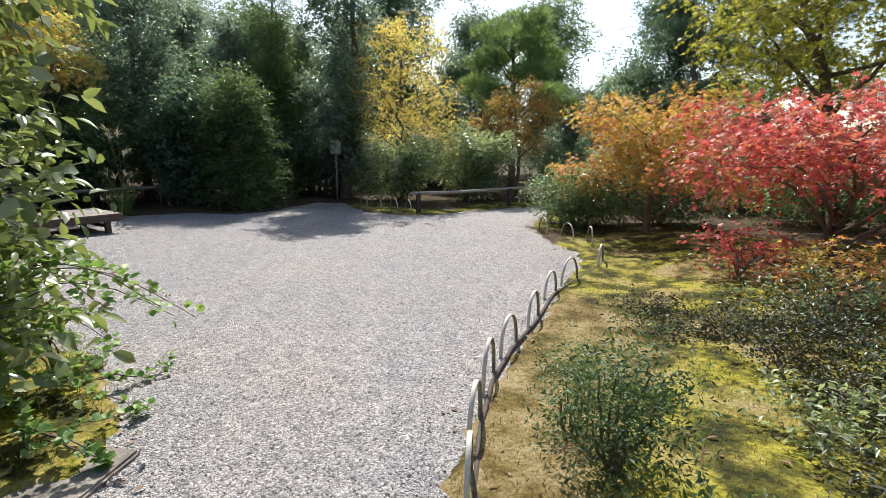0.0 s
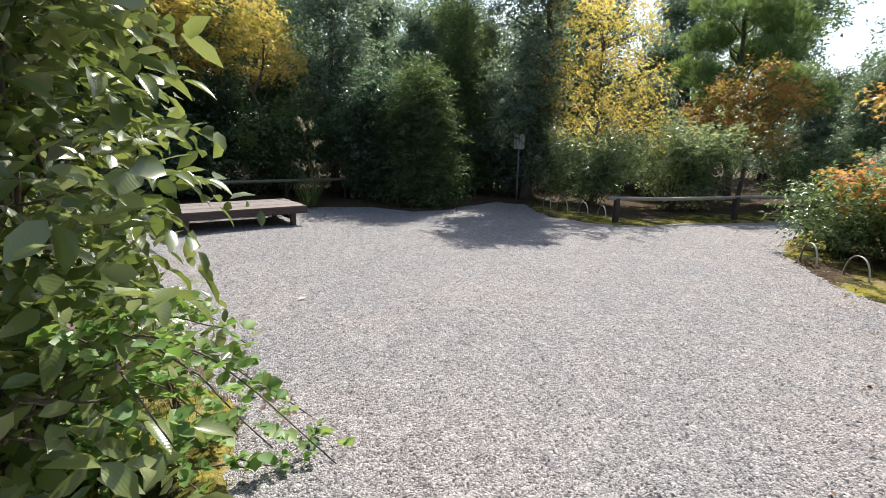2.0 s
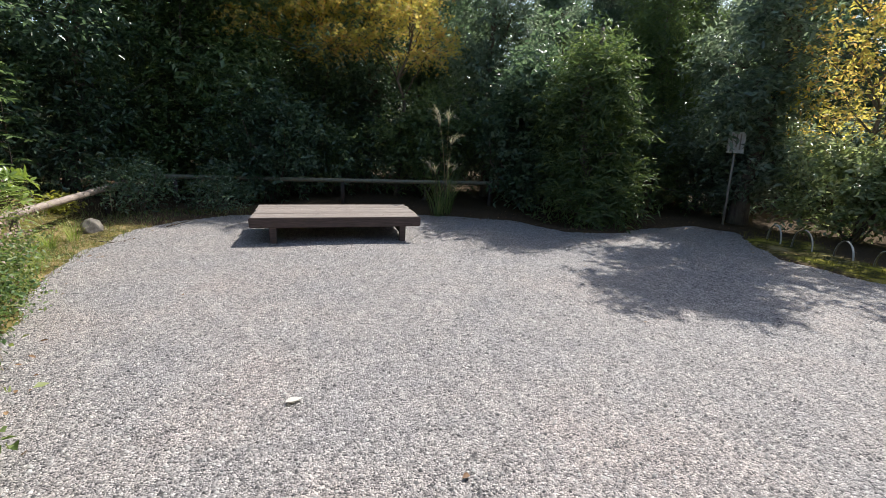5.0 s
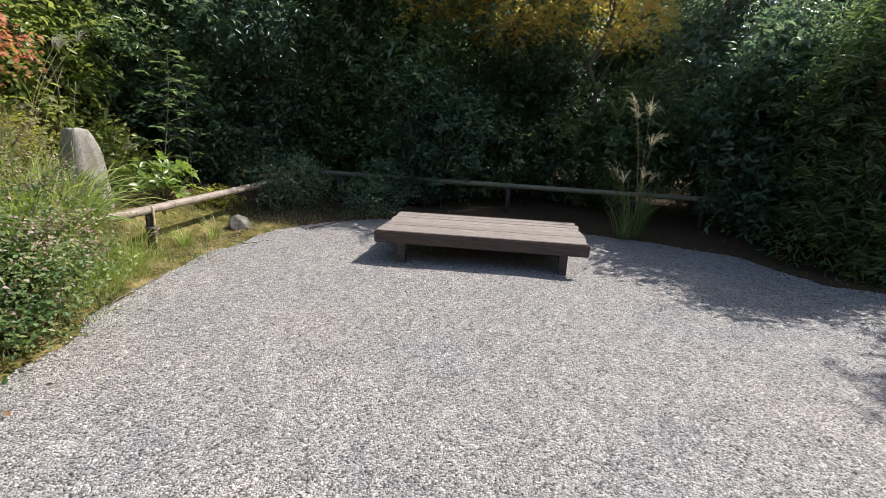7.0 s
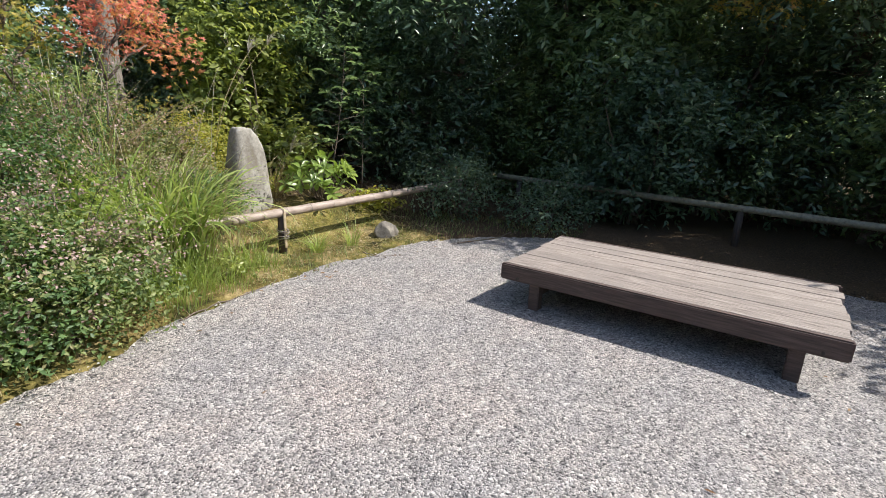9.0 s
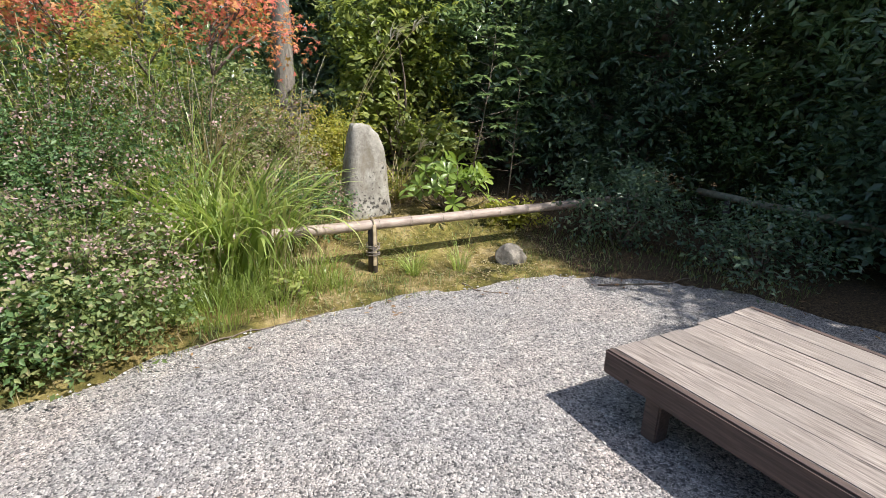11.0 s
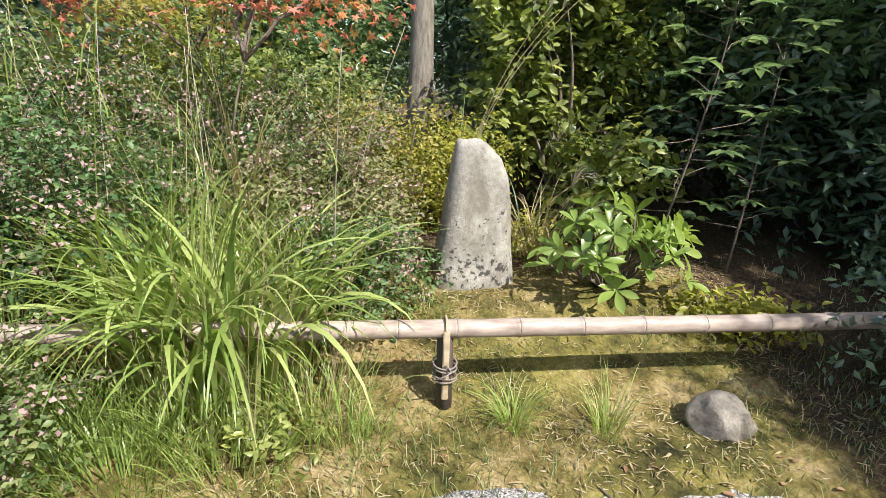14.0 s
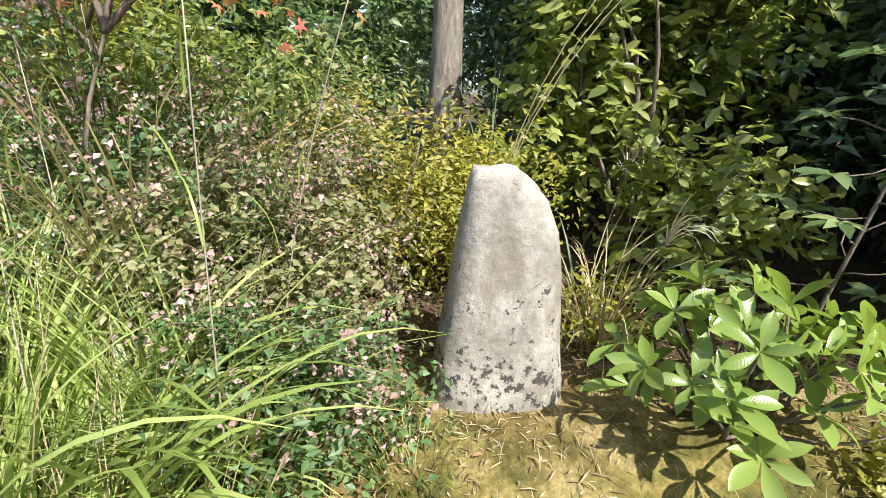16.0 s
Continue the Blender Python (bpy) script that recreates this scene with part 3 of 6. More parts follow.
def set_leaves(ob, shapes, P, D, N, S, rng):
    """Each leaf an object of its own on a shared mesh."""
    D = unit(np.asarray(D, float))
    X = unit(np.cross(D, N))
    Z = np.cross(X, D)
    for p, x, d, z, s in zip(P, X, D, Z, S):
        o = new("leaf", shapes[int(rng.integers(len(shapes)))])
        o.parent = ob
        o.matrix_local = Matrix(((x[0], d[0], z[0], p[0]), (x[1], d[1], z[1], p[1]), (x[2], d[2], z[2], p[2]), (0, 0, 0, 1))) @ Matrix.Scale(s, 4)


def bevel_box(w, d, h, bev=0.006, rng=None, wob=0.0):
    bm = bmesh.new()
    bmesh.ops.create_cube(bm, size=1.0)
    bmesh.ops.scale(bm, vec=(w, d, h), verts=bm.verts)
    bmesh.ops.bevel(bm, geom=list(bm.edges), offset=bev, segments=2, affect="EDGES")
    if rng is not None:
        for v in bm.verts:
            v.co += Vector(rng.normal(size=3) * wob)
    return bm


def moved(bm, m):
    bm.transform(m)
    return bm


# ---- plan ----
YARD = [(-0.95, 1.2), (-1.25, 1.84), (-1.44, 2.43), (-1.58, 3.08), (-1.7, 3.9), (-1.92, 4.9), (-2.1, 5.9), (-2.45, 6.7), (-3.05, 7.25), (-3.9, 8.2), (-4.3, 9.3),
        (-4.5, 10.6), (-4.3, 13.5), (-5.0, 13.5), (-5.25, 11.45), (-5.8, 10.0), (-6.45, 8.35), (-7.15, 8.05), (-8.05, 8.08), (-8.8, 8.5), (-9.6, 8.9), (-10.1, 8.6), (-9.9, 7.4), (-9.55, 6.85), (-9.8, 5.95),
        (-10.85, 5.55), (-11.5, 4.0), (-11.7, 2.2), (-11.6, 0.9), (-11.0, 0.3), (-10.4, -0.12), (-9.9, -0.12), (-9.0, -0.19), (-8.3, -0.13), (-7.6, 0.0), (-7.1, 0.2),
        (-6.5, 0.36), (-5.6, 0.75), (-4.7, 1.08), (-4.0, 1.27), (-3.3, 1.15), (-2.85, 0.95), (-2.4, 0.72), (-2.5, 0.2), (-2.2, -1.0), (-1.2, -3.0), (2.4, -3.0), (1.8, 0.2), (0.3, 0.75), (-0.55, 0.9)]
Q = np.array(YARD)


def outside(x, y):
    """Metres outside the gravel's edge (negative within)."""
    x, y = np.asarray(x, float), np.asarray(y, float)
    best, inside = np.full(x.shape, 1e9), np.zeros(x.shape, bool)
    for (ax, ay), (bx, by) in zip(Q, np.roll(Q, -1, 0)):
        dx, dy = bx - ax, by - ay
        t = np.clip(((x - ax) * dx + (y - ay) * dy) / (dx * dx + dy * dy), 0, 1)
        best = np.minimum(best, np.hypot(x - ax - t * dx, y - ay - t * dy))
        hit = (ay > y) != (by > y)
        inside ^= hit & (x < ax + (y - ay) / (dy if dy else 1e-9) * dx)
    return np.where(inside, -best, best)


def step(a, b, v):
    t = np.clip((v - a) / (b - a), 0, 1)
    return t * t * (3 - 2 * t)


def height(x, y):
    """The moss and soil ground."""
    x, y = np.asarray(x, float), np.asarray(y, float)
    d = outside(x, y) + 0.03 * np.sin(7 * x + 3 * y) + 0.02 * np.sin(13 * y - 5 * x) + 0.015 * np.sin(29 * x + 17 * y)
    h = -0.06 + 0.085 * step(-0.07, 0.1, d)
    bank = step(-0.62, -1.6, y) * step(-13.5, -11.5, x) * step(-4.5, -6.5, x)
    h = h + 0.31 * bank + 0.5 * step(-1.8, -6, y) * step(-4, -6.5, x)
    h = h + 0.12 * step(0.3, 2.0, d) * step(-2.5, -1, x)
    h = h + step(0.1, 0.6, d) * (0.025 * np.sin(2.1 * x + 1.3 * y) + 0.02 * np.sin(3.7 * y - 1.9 * x))
    return h


def ground_z(x, y):
    return float(np.maximum(height(np.array([x]), np.array([y])), 0.0)[0])


# ---- ground ----
def spaced(lo, hi, fine, far):
    inner = np.arange(lo, hi + fine / 2, fine)
    grow = np.geomspace(0.3, far, 16)
    return np.concatenate([(lo - grow)[::-1], inner, hi + grow])


def ground_sheet():
    xs, ys = spaced(-14.5, 3.5, 0.1, 600), spaced(-4.5, 14, 0.1, 600)
    gx, gy = np.meshgrid(xs, ys, indexing="ij")
    d = outside(gx.ravel(), gy.ravel())
    z = height(gx.ravel(), gy.ravel())
    v = np.stack([gx.ravel(), gy.ravel(), z], 1)
    n = len(ys)
    i, j = np.meshgrid(np.arange(len(xs) - 1), np.arange(n - 1), indexing="ij")
    f = np.stack([i * n + j, (i + 1) * n + j, (i + 1) * n + j + 1, i * n + j + 1], -1).reshape(-1, 4)
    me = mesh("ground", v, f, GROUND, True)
    X, Y = v[:, 0], v[:, 1]
    moss = 0.15 + 0.75 * step(-3.4, -2.2, X) * step(9.5, 7.5, Y) + 0.7 * step(-1.9, -0.9, -np.abs(Y + 0.75) - 0.4) * step(-11.0, -10.3, X) + 0.6 * step(1.2, 0.3, np.abs(d)) * step(8, 8.4, Y) * step(-9.5, -8.5, X)
    moss = np.maximum(moss, 0.8 * step(2.2, 0.8, np.hypot(X + 2.9, Y - 0.5)))
    at = me.attributes.new("moss", "FLOAT", "POINT")
    at.data.foreach_set("value", np.clip(moss, 0, 1).astype(np.float32))
    parched = 0.14 * step(0.6, 0.2, Y) * step(-11.6, -10.6, X) * step(-4.0, -5.0, X) + 0.1 * step(-1.1, -1.5, Y) + 0.3 * step(0.7, 0.35, np.abs(X + 1.15)) * step(5.0, 4.0, Y) * step(1.0, 1.6, Y) + 0.05 * step(0, 1, X + 20)
    at = me.attributes.new("dry", "FLOAT", "POINT")
    at.data.foreach_set("value", np.clip(parched - 0.03, 0, 1).astype(np.float32))
    tagged(put("ground", me), "yellow-green moss with painted-in dark dapple and brown leaf-littered soil round the yard", "ground", kind="structure")


def gravel_sheet():
    s = 0.08
    xs, ys = np.arange(-12.2, 2.6, s), np.arange(-3.2, 13.8, s)
    gx, gy = np.meshgrid(xs, ys, indexing="ij")
    x, y = gx.ravel(), gy.ravel()
    z = 0.006 * np.sin(1.3 * x + 0.4 * y) + 0.005 * np.sin(2.9 * y - 0.7 * x) + 0.003 * np.sin(9 * x) * np.sin(8 * y)
    n = len(ys)
    ok = (outside(x, y) < 0.22).reshape(len(xs), n)
    i, j = np.nonzero(ok[:-1, :-1] & ok[1:, 1:] & ok[1:, :-1] & ok[:-1, 1:])
    f = np.stack([i * n + j, (i + 1) * n + j, (i + 1) * n + j + 1, i * n + j + 1], -1)
    used, inv = np.unique(f, return_inverse=True)
    me = mesh("gravel_yard", np.stack([x, y, z], 1)[used], inv.reshape(-1, 4), GRAVEL, True)
    tagged(put("gravel_yard", me), "pale grey gravel yard with pinkish and dark chips", "gravel", kind="structure")


def scatter(n, lo, hi, rng, test):
    p = rng.uniform(lo, hi, (n, 2))
    return p[test(outside(p[:, 0], p[:, 1]), p)]


def pebbles():
    rng = np.random.default_rng(5)
    p = np.concatenate([scatter(110000, (-10.8, -0.2), (-1.0, 7.5), rng, lambda d, q: d < 0.0)[:45000], scatter(150000, (-11.6, -0.5), (-1.0, 8.5), rng, lambda d, q: (d > -0.06) & (d < 0.06) & (rng.uniform(size=len(d)) > 0.3 + d * 14))])
    n = len(p)
    r = 0.0035 + 0.0075 * rng.uniform(0, 1, n)[:, None] ** 2
    base = np.array([[1, 0, 0], [0, 1, 0], [-1, 0, 0], [0, -1, 0], [0, 0, 0.8]], float)
    a = rng.uniform(0, 6.28, n)
    ca, sa = np.cos(a), np.sin(a)
    sx = rng.uniform(0.7, 1.5, (n, 5, 1))
    b = base[None] * sx
    v = np.stack([b[..., 0] * ca[:, None] - b[..., 1] * sa[:, None], b[..., 0] * sa[:, None] + b[..., 1] * ca[:, None], b[..., 2]], -1) * r[:, None]
    v[..., 0] += p[:, :1]
    v[..., 1] += p[:, 1:]
    v[..., 2] += np.maximum(height(p[:, 0], p[:, 1]), 0.0)[:, None] + 0.001 + (0.006 * np.sin(1.3 * p[:, 0] + 0.4 * p[:, 1]) + 0.005 * np.sin(2.9 * p[:, 1] - 0.7 * p[:, 0]))[:, None]
    f = (np.arange(n)[:, None, None] * 5 + np.array([[0, 1, 4], [1, 2, 4], [2, 3, 4], [3, 0, 4]])[None]).reshape(-1, 3)
    m, nt, bs = shader("gravel_chip")
    g = nt.nodes.new("ShaderNodeNewGeometry")
    c = ramp(nt, g.outputs["Random Per Island"], [(0.0, (0.06, 0.058, 0.06)), (0.3, (0.20, 0.19, 0.186)), (0.7, (0.36, 0.345, 0.33)), (1.0, (0.60, 0.58, 0.55))])
    nt.links.new(c, bs.inputs["Base Color"])
    bs.inputs["Roughness"].default_value = 0.8
    tagged(put("gravel_chips", mesh("gravel_chips", v.reshape(-1, 3), f, m)), "loose grey and white gravel chips lying on the yard", "gravel", kind="stuff")


ground_sheet()
gravel_sheet()
pebbles()


# ---- bench ----
def bench():
    rng = np.random.default_rng(11)
    ob = thing("wooden_bench", -9.965, 2.545, 0, "low weathered grey plank bench on square legs on the gravel", "bench", turn=0.6)
    W, L, H = 1.19, 2.12, 0.33
    n = 7
    w = (W - 0.094) / n
    for k in range(n):
        end = rng.uniform(-0.012, 0.012)
        bm = bevel_box(w - 0.0012, L + rng.uniform(-0.025, 0.02), 0.045, 0.003, rng, 0.0008)
        part("plank", moved(bm, pose(-W / 2 + 0.047 + w * (k + 0.5), end, H - 0.0225 + rng.uniform(-0.002, 0.002), 0, rng.uniform(-0.4, 0.4), rng.uniform(-0.06, 0.06))), PLANK, ob)
    for x in (-W / 2 + 0.024, W / 2 - 0.024):
        part("side_beam", moved(bevel_box(0.05, L + 0.035, 0.125, 0.009), pose(x, 0, H - 0.063)), BEAM, ob, "dark stained side beam")
    for y in (-0.8, 0.0, 0.82):
        part("cross_beam", moved(bevel_box(W - 0.11, 0.07, 0.07, 0.006), pose(0, y, H - 0.083)), BEAM, ob)
    for x in (-W / 2 + 0.06, W / 2 - 0.06):
        for y in (-0.8, 0.84):
            part("leg", moved(bevel_box(0.085, 0.082, 0.24, 0.007), pose(x * 0.985, y, 0.1)), BEAM, ob)
    for y in (-0.8, 0.84):
        part("stretcher", moved(bevel_box(W - 0.22, 0.05, 0.05, 0.005), pose(0, y, 0.12)), BEAM, ob)
    for y in (-0.93, 0.95):
        bm = bmesh.new()
        bmesh.ops.create_cone(bm, cap_ends=True, segments=10, radius1=0.013, radius2=0.011, depth=0.012)
        part("bolt", moved(bm, pose(W / 2 + 0.003, y, H - 0.1, 0, 90, 0)), POSTWOOD, ob, "dark iron bolt head")


bench()


# ---- fences ----
def culm(p0, p1, r, rng, gap=0.3, sag=0.01):
    """A bamboo culm with swollen nodes."""
    p0, p1 = np.array(p0, float), np.array(p1, float)
    ln = np.linalg.norm(p1 - p0)
    ts, rs, x = [0.0], [r], rng.uniform(0.1, gap)
    while x < ln - 0.06:
        for dx, k in ((-0.03, 1.0), (-0.009, 1.03), (-0.003, 1.11), (0.003, 1.02), (0.007, 1.09), (0.02, 1.0)):
            ts.append((x + dx) / ln)
            rs.append(r * k)
        x += gap * rng.uniform(0.85, 1.15)
    ts.append(1.0)
    rs.append(r * 0.97)
    t = np.array(ts)[:, None]
    p = p0 + (p1 - p0) * t
    p[:, 2] -= np.sin(np.pi * t[:, 0]) * sag
    return p, np.array(rs)


def bamboo_fence(x0, y0, x1, y1, z0, z1, posts, r, mat, label, seed, strip=True):
    rng = np.random.default_rng(seed)
    gx, gy = (x0 + x1) / 2, (y0 + y1) / 2
    ob = thing("bamboo_rail_fence", gx, gy, 0, label, "fence")
    path, rad = culm((x0 - gx, y0 - gy, z0), (x1 - gx, y1 - gy, z1), r, rng)
    tube_part("rail", [(path, rad)], mat, ob, 14)
    for k in range(4, len(path) - 2, 6):
        c = path[k]
        a = np.linspace(0, 2 * np.pi, 17)
        along = unit(path[-1] - path[0])
        s1 = unit(np.cross(along, (0, 0, 1.0)))
        s2 = np.cross(s1, along)
        ring = c + (np.cos(a)[:, None] * s1 + np.sin(a)[:, None] * s2) * r * 1.045
        tube_part("node", [(ring, np.full(17, 0.0028))], OLDBAMBOO, ob, 5)
    ln = math.hypot(x1 - x0, y1 - y0)
    nx, ny = (y1 - y0) / ln, -(x1 - x0) / ln
    for f in posts:
        px, py = x0 + (x1 - x0) * f - gx, y0 + (y1 - y0) * f - gy
        z = z0 + (z1 - z0) * f
        gz = float(height(np.array([px + gx]), np.array([py + gy]))[0])
        tube_part("post", [((((px, py, gz - 0.12)), (px, py, gz + 0.2), (px, py, z - r * 0.9)), (0.042, 0.039, 0.037))], POSTWOOD, ob, 12, "dark charred round post")
        if strip:
            sx, sy = px + nx * 0.05, py + ny * 0.05
            bm = bevel_box(0.03, 0.012, z - gz - 0.06, 0.004)
            part("bamboo_strip", moved(bm, pose(sx, sy, (z + gz + 0.06) / 2, 0, 0, math.degrees(math.atan2(ny, nx)) + 90)), STRIP, ob, "pale split bamboo strip")
            for k in range(4):
                zz = gz + 0.15 + 0.022 * k + (0.02 if k > 1 else 0)
                a = np.linspace(0, 2 * np.pi, 17)
                loop = np.stack([px + nx * 0.01 + 0.056 * np.cos(a), py + ny * 0.01 + 0.056 * np.sin(a), zz + 0.008 * np.sin(a + k)], 1)
                tube_part("rope_turn", [(loop, np.full(17, 0.0045))], ROPE, ob, 6)
            tube_part("rope_end", [limb((sx + nx * 0.012, sy + ny * 0.012, gz + 0.25), (sx + nx * 0.05 + 0.05, sy + ny * 0.05, gz + 0.2), 0.005, 0.003, rng, 5, 0.3)], ROPE, ob, 6)
            cap = np.linspace(-0.5, np.pi + 0.4, 10)
            loop = np.stack([px + nx * (r + 0.006) * np.cos(cap), py + ny * (r + 0.006) * np.cos(cap), z + (r + 0.006) * np.sin(cap)], 1)
            tube_part("tie", [(loop, np.full(10, 0.006))], STRIP, ob, 6)
    return ob


bamboo_fence(-6.3, -0.755, -12.2, -0.775, 0.455, 0.455, (0.03, 0.456, 0.86), 0.043, BAMBOO, "pale bamboo rail tied with rope to short dark posts", 3)
bamboo_fence(-12.9, -0.6, -12.2, 7.2, 0.5, 0.5, (0.05, 0.43, 0.8), 0.04, OLDBAMBOO, "dull old bamboo rail on short posts under the trees", 4, strip=False)


def timber_fence():
    rng = np.random.default_rng(9)
    ob = thing("timber_rail_fence", -6.1, 9.95, 0, "grey timber rail on square posts at the gravel's edge", "fence", turn=-23)
    tube_part("rail", [limb((-0.0, -1.75, 0.47), (0.0, 2.9, 0.45), 0.035, 0.033, rng, 9, 0.01)], PALEWOOD, ob, 10)
    for y in (-1.58, 1.0):
        part("post", moved(bevel_box(0.09, 0.09, 0.6, 0.008), pose(0, y, 0.17)), POSTWOOD, ob)


timber_fence()


def hoop_edging():
    """Split bamboo bent into hoops along the edges of the moss."""
    rng = np.random.default_rng(21)
    near = [(-0.1, 1.02), (-0.58, 1.17), (-0.98, 1.58), (-1.22, 2.02), (-1.45, 2.56), (-1.59, 3.1), (-1.69, 3.74), (-1.88, 4.55), (-1.9, 5.12), (-1.9, 6.2), (-2.45, 7.38), (-2.9, 7.6), (-3.47, 7.92)]
    far = [(-8.84, 8.95), (-8.35, 8.9), (-7.7, 8.8), (-7.1, 8.6)]
    for row in (near, far):
        for k, (x, y) in enumerate(row):
            a, b = row[max(k - 1, 0)], row[min(k + 1, len(row) - 1)]
            yaw = math.degrees(math.atan2(b[1] - a[1], b[0] - a[0]))
            gz = 0.0
            ob = thing("bamboo_hoop", x, y, gz, "split bamboo hoop, pale outside and dark inside, edging the moss", "edging", "hoops along the moss edge", turn=yaw + rng.uniform(-6, 6))
            half, h = 0.175 + rng.uniform(-0.015, 0.015), 0.285 + rng.uniform(-0.02, 0.02)
            t = np.linspace(0, np.pi, 17)
            arc = np.stack([-half * np.cos(t) * (1 + 0.05 * np.sin(t)), 0.02 * np.cos(t), -0.06 + (h + 0.06) * np.sin(t) ** 0.75], 1)
            for name, mat, off in (("outer_skin", SPLIT, 0.0), ("inner_side", OLDBAMBOO, -0.005)):
                d = unit(np.gradient(arc, axis=0))
                nrm = np.stack([-d[:, 2], np.zeros(17), d[:, 0]], 1) * -1
                nrm = np.where((nrm[:, 2:3] < 0) & (arc[:, 2:3] > 0.05), -nrm, nrm)
                c = arc + unit(arc - np.array([0, 0, 0.02])) * off
                wv = np.array([0, 0.012, 0])
                th = unit(arc - np.array([0, 0, 0.02])) * 0.0045
                ring = np.stack([c - wv, c + wv, c + wv - th, c - wv - th], 1)
                i, j = np.meshgrid(np.arange(16), np.arange(4), indexing="ij")
                f = np.stack([i * 4 + j, i * 4 + (j + 1) % 4, (i + 1) * 4 + (j + 1) % 4, (i + 1) * 4 + j], -1).reshape(-1, 4)
                put(name, mesh(name, ring.reshape(-1, 3), f, mat, False), ob)
    # one dark pole gives both the edge board and the shadow line beside it
    k = np.linspace(0, 9.4, 60)
    pts = np.stack([np.interp(k, np.arange(len(near)), [q[0] for q in near]) + 0.03, np.interp(k, np.arange(len(near)), [q[1] for q in near]), np.full(60, 0.014)], 1)
    ob = thing("edging_pole", -1.7, 4, 0, "thin dark bamboo pole laid along the foot of the hoops for edging and shadow line", "edging")
    tube_part("pole", [(pts - np.array([-1.7, 4, 0]), np.full(len(pts), 0.016))], POSTWOOD, ob, 8)


hoop_edging()


# ---- stones and sign ----
def boulder(name, x, y, z, sx, sy, sz, seed, mat, label, category, shape=None, turn=0.0, cuts=5):
    bm = bmesh.new()
    bmesh.ops.create_icosphere(bm, subdivisions=cuts, radius=1.0)
    pr = np.random.default_rng(int(seed * 7))
    planes = [(Vector(unit(pr.normal(size=3))), pr.uniform(0.62, 0.9)) for _ in range(11)]
    for v in bm.verts:
        c = v.co.copy()
        for nrm, off in planes:
            k = c.dot(nrm)
            if k > off and not shape:
                c -= nrm * (k - off) * 0.92
        if shape:
            c = shape(c)
        n = noise.noise(c * 1.3 + Vector((seed, 0, 0))) * 0.13 + noise.noise(c * 3.1 + Vector((0, seed, 0))) * 0.06 + noise.noise(c * 9 + Vector((0, 0, seed))) * 0.015
        v.co = Vector((c.x * sx, c.y * sy, c.z * sz)) * (1 + n * (0.4 if shape else 0.8))
    me = bpy.data.meshes.new(name)
    bm.to_mesh(me)
    bm.free()
    me.materials.append(mat)
    for p in me.polygons:
        p.use_smooth = True
    ob = new(name, me)
    ob.matrix_world = pose(x, y, z, 0, 0, turn)
    return tagged(ob, label, category)


def slab(c):
    """A tall upright stone: widest below the middle, narrowing upwards, with one shoulder sloped off and a rounded foot."""
    e = 3.6
    k = (abs(c.x) ** e + abs(c.y) ** e + abs(c.z) ** 7) ** (-1 / e)
    c = c * min(k, 1 / max(abs(c.x), abs(c.y), abs(c.z)))
    u = c.z * 0.5 + 0.5
    f = 1.06 - 0.58 * max(u - 0.2, 0) ** 1.15 - 2.2 * max(0.12 - u, 0)
    c.x *= f
    c.y *= f
    if c.z > 0.6:
        c.z -= max(-c.x - 0.12, 0) * 0.36 * (c.z - 0.6) / 0.4
    return c


boulder("standing_stone", -9.26, -1.72, 0.66, 0.243, 0.165, 0.535, 3.0, STANDING, "tall upright grey stone with dark lichen spots on the moss", "stone", slab)
boulder("small_rock", -10.27, -0.56, 0.07, 0.15, 0.125, 0.12, 8.0, ROCK, "rounded pale grey rock lying on moss", "rock")
boulder("flat_rock", -6.1, -2.6, 0.62, 0.35, 0.25, 0.2, 5.0, ROCK, "pale flat rock half hidden in the plants", "rock", cuts=4)


def sign():
    ob = thing("garden_sign", -10.25, 9.35, 0, "small grey board on a thin post beside the bushes", "sign", turn=50)
    tube_part("post", [(((0, 0, -0.1), (0, 0, 0.8), (0, 0, 1.5)), (0.02, 0.02, 0.018))], GREYPOST, ob, 10)
    part("board", moved(bevel_box(0.26, 0.03, 0.36, 0.006), pose(0, -0.03, 1.45)), SIGNBOARD, ob)
    for k, w in enumerate((0.03, 0.03, 0.03)):
        part("lettering", moved(bevel_box(0.02, 0.004, 0.26 - 0.04 * k, 0.001), pose(0.06 - 0.06 * k, -0.048, 1.46 + 0.02 * k)), GREYPOST, ob, "faded dark vertical line of writing")


sign()


# ---- plants ----
def crown_part(ob, vf, mat, name="crown", label=""):
    o = put(name, mesh(name, vf[0], vf[1], mat), ob, label)
    o["kind"] = "stuff"
    return o


def tree(name, x, y, label, h, r, blobs, vf, mat, bark, seed, lean=(0, 0), bare=0.3, category="tree", z=None, twigs_each=3, group="", bend=0.08):
    rng = np.random.default_rng(seed)
    ob = thing(name, x, y, ground_z(x, y) if z is None else z, label, category, group)
    trunk_and_limbs(ob, blobs, h, r, bark, rng, lean, bare, twigs_each, bend=bend)
    crown_part(ob, vf, mat)
    return ob


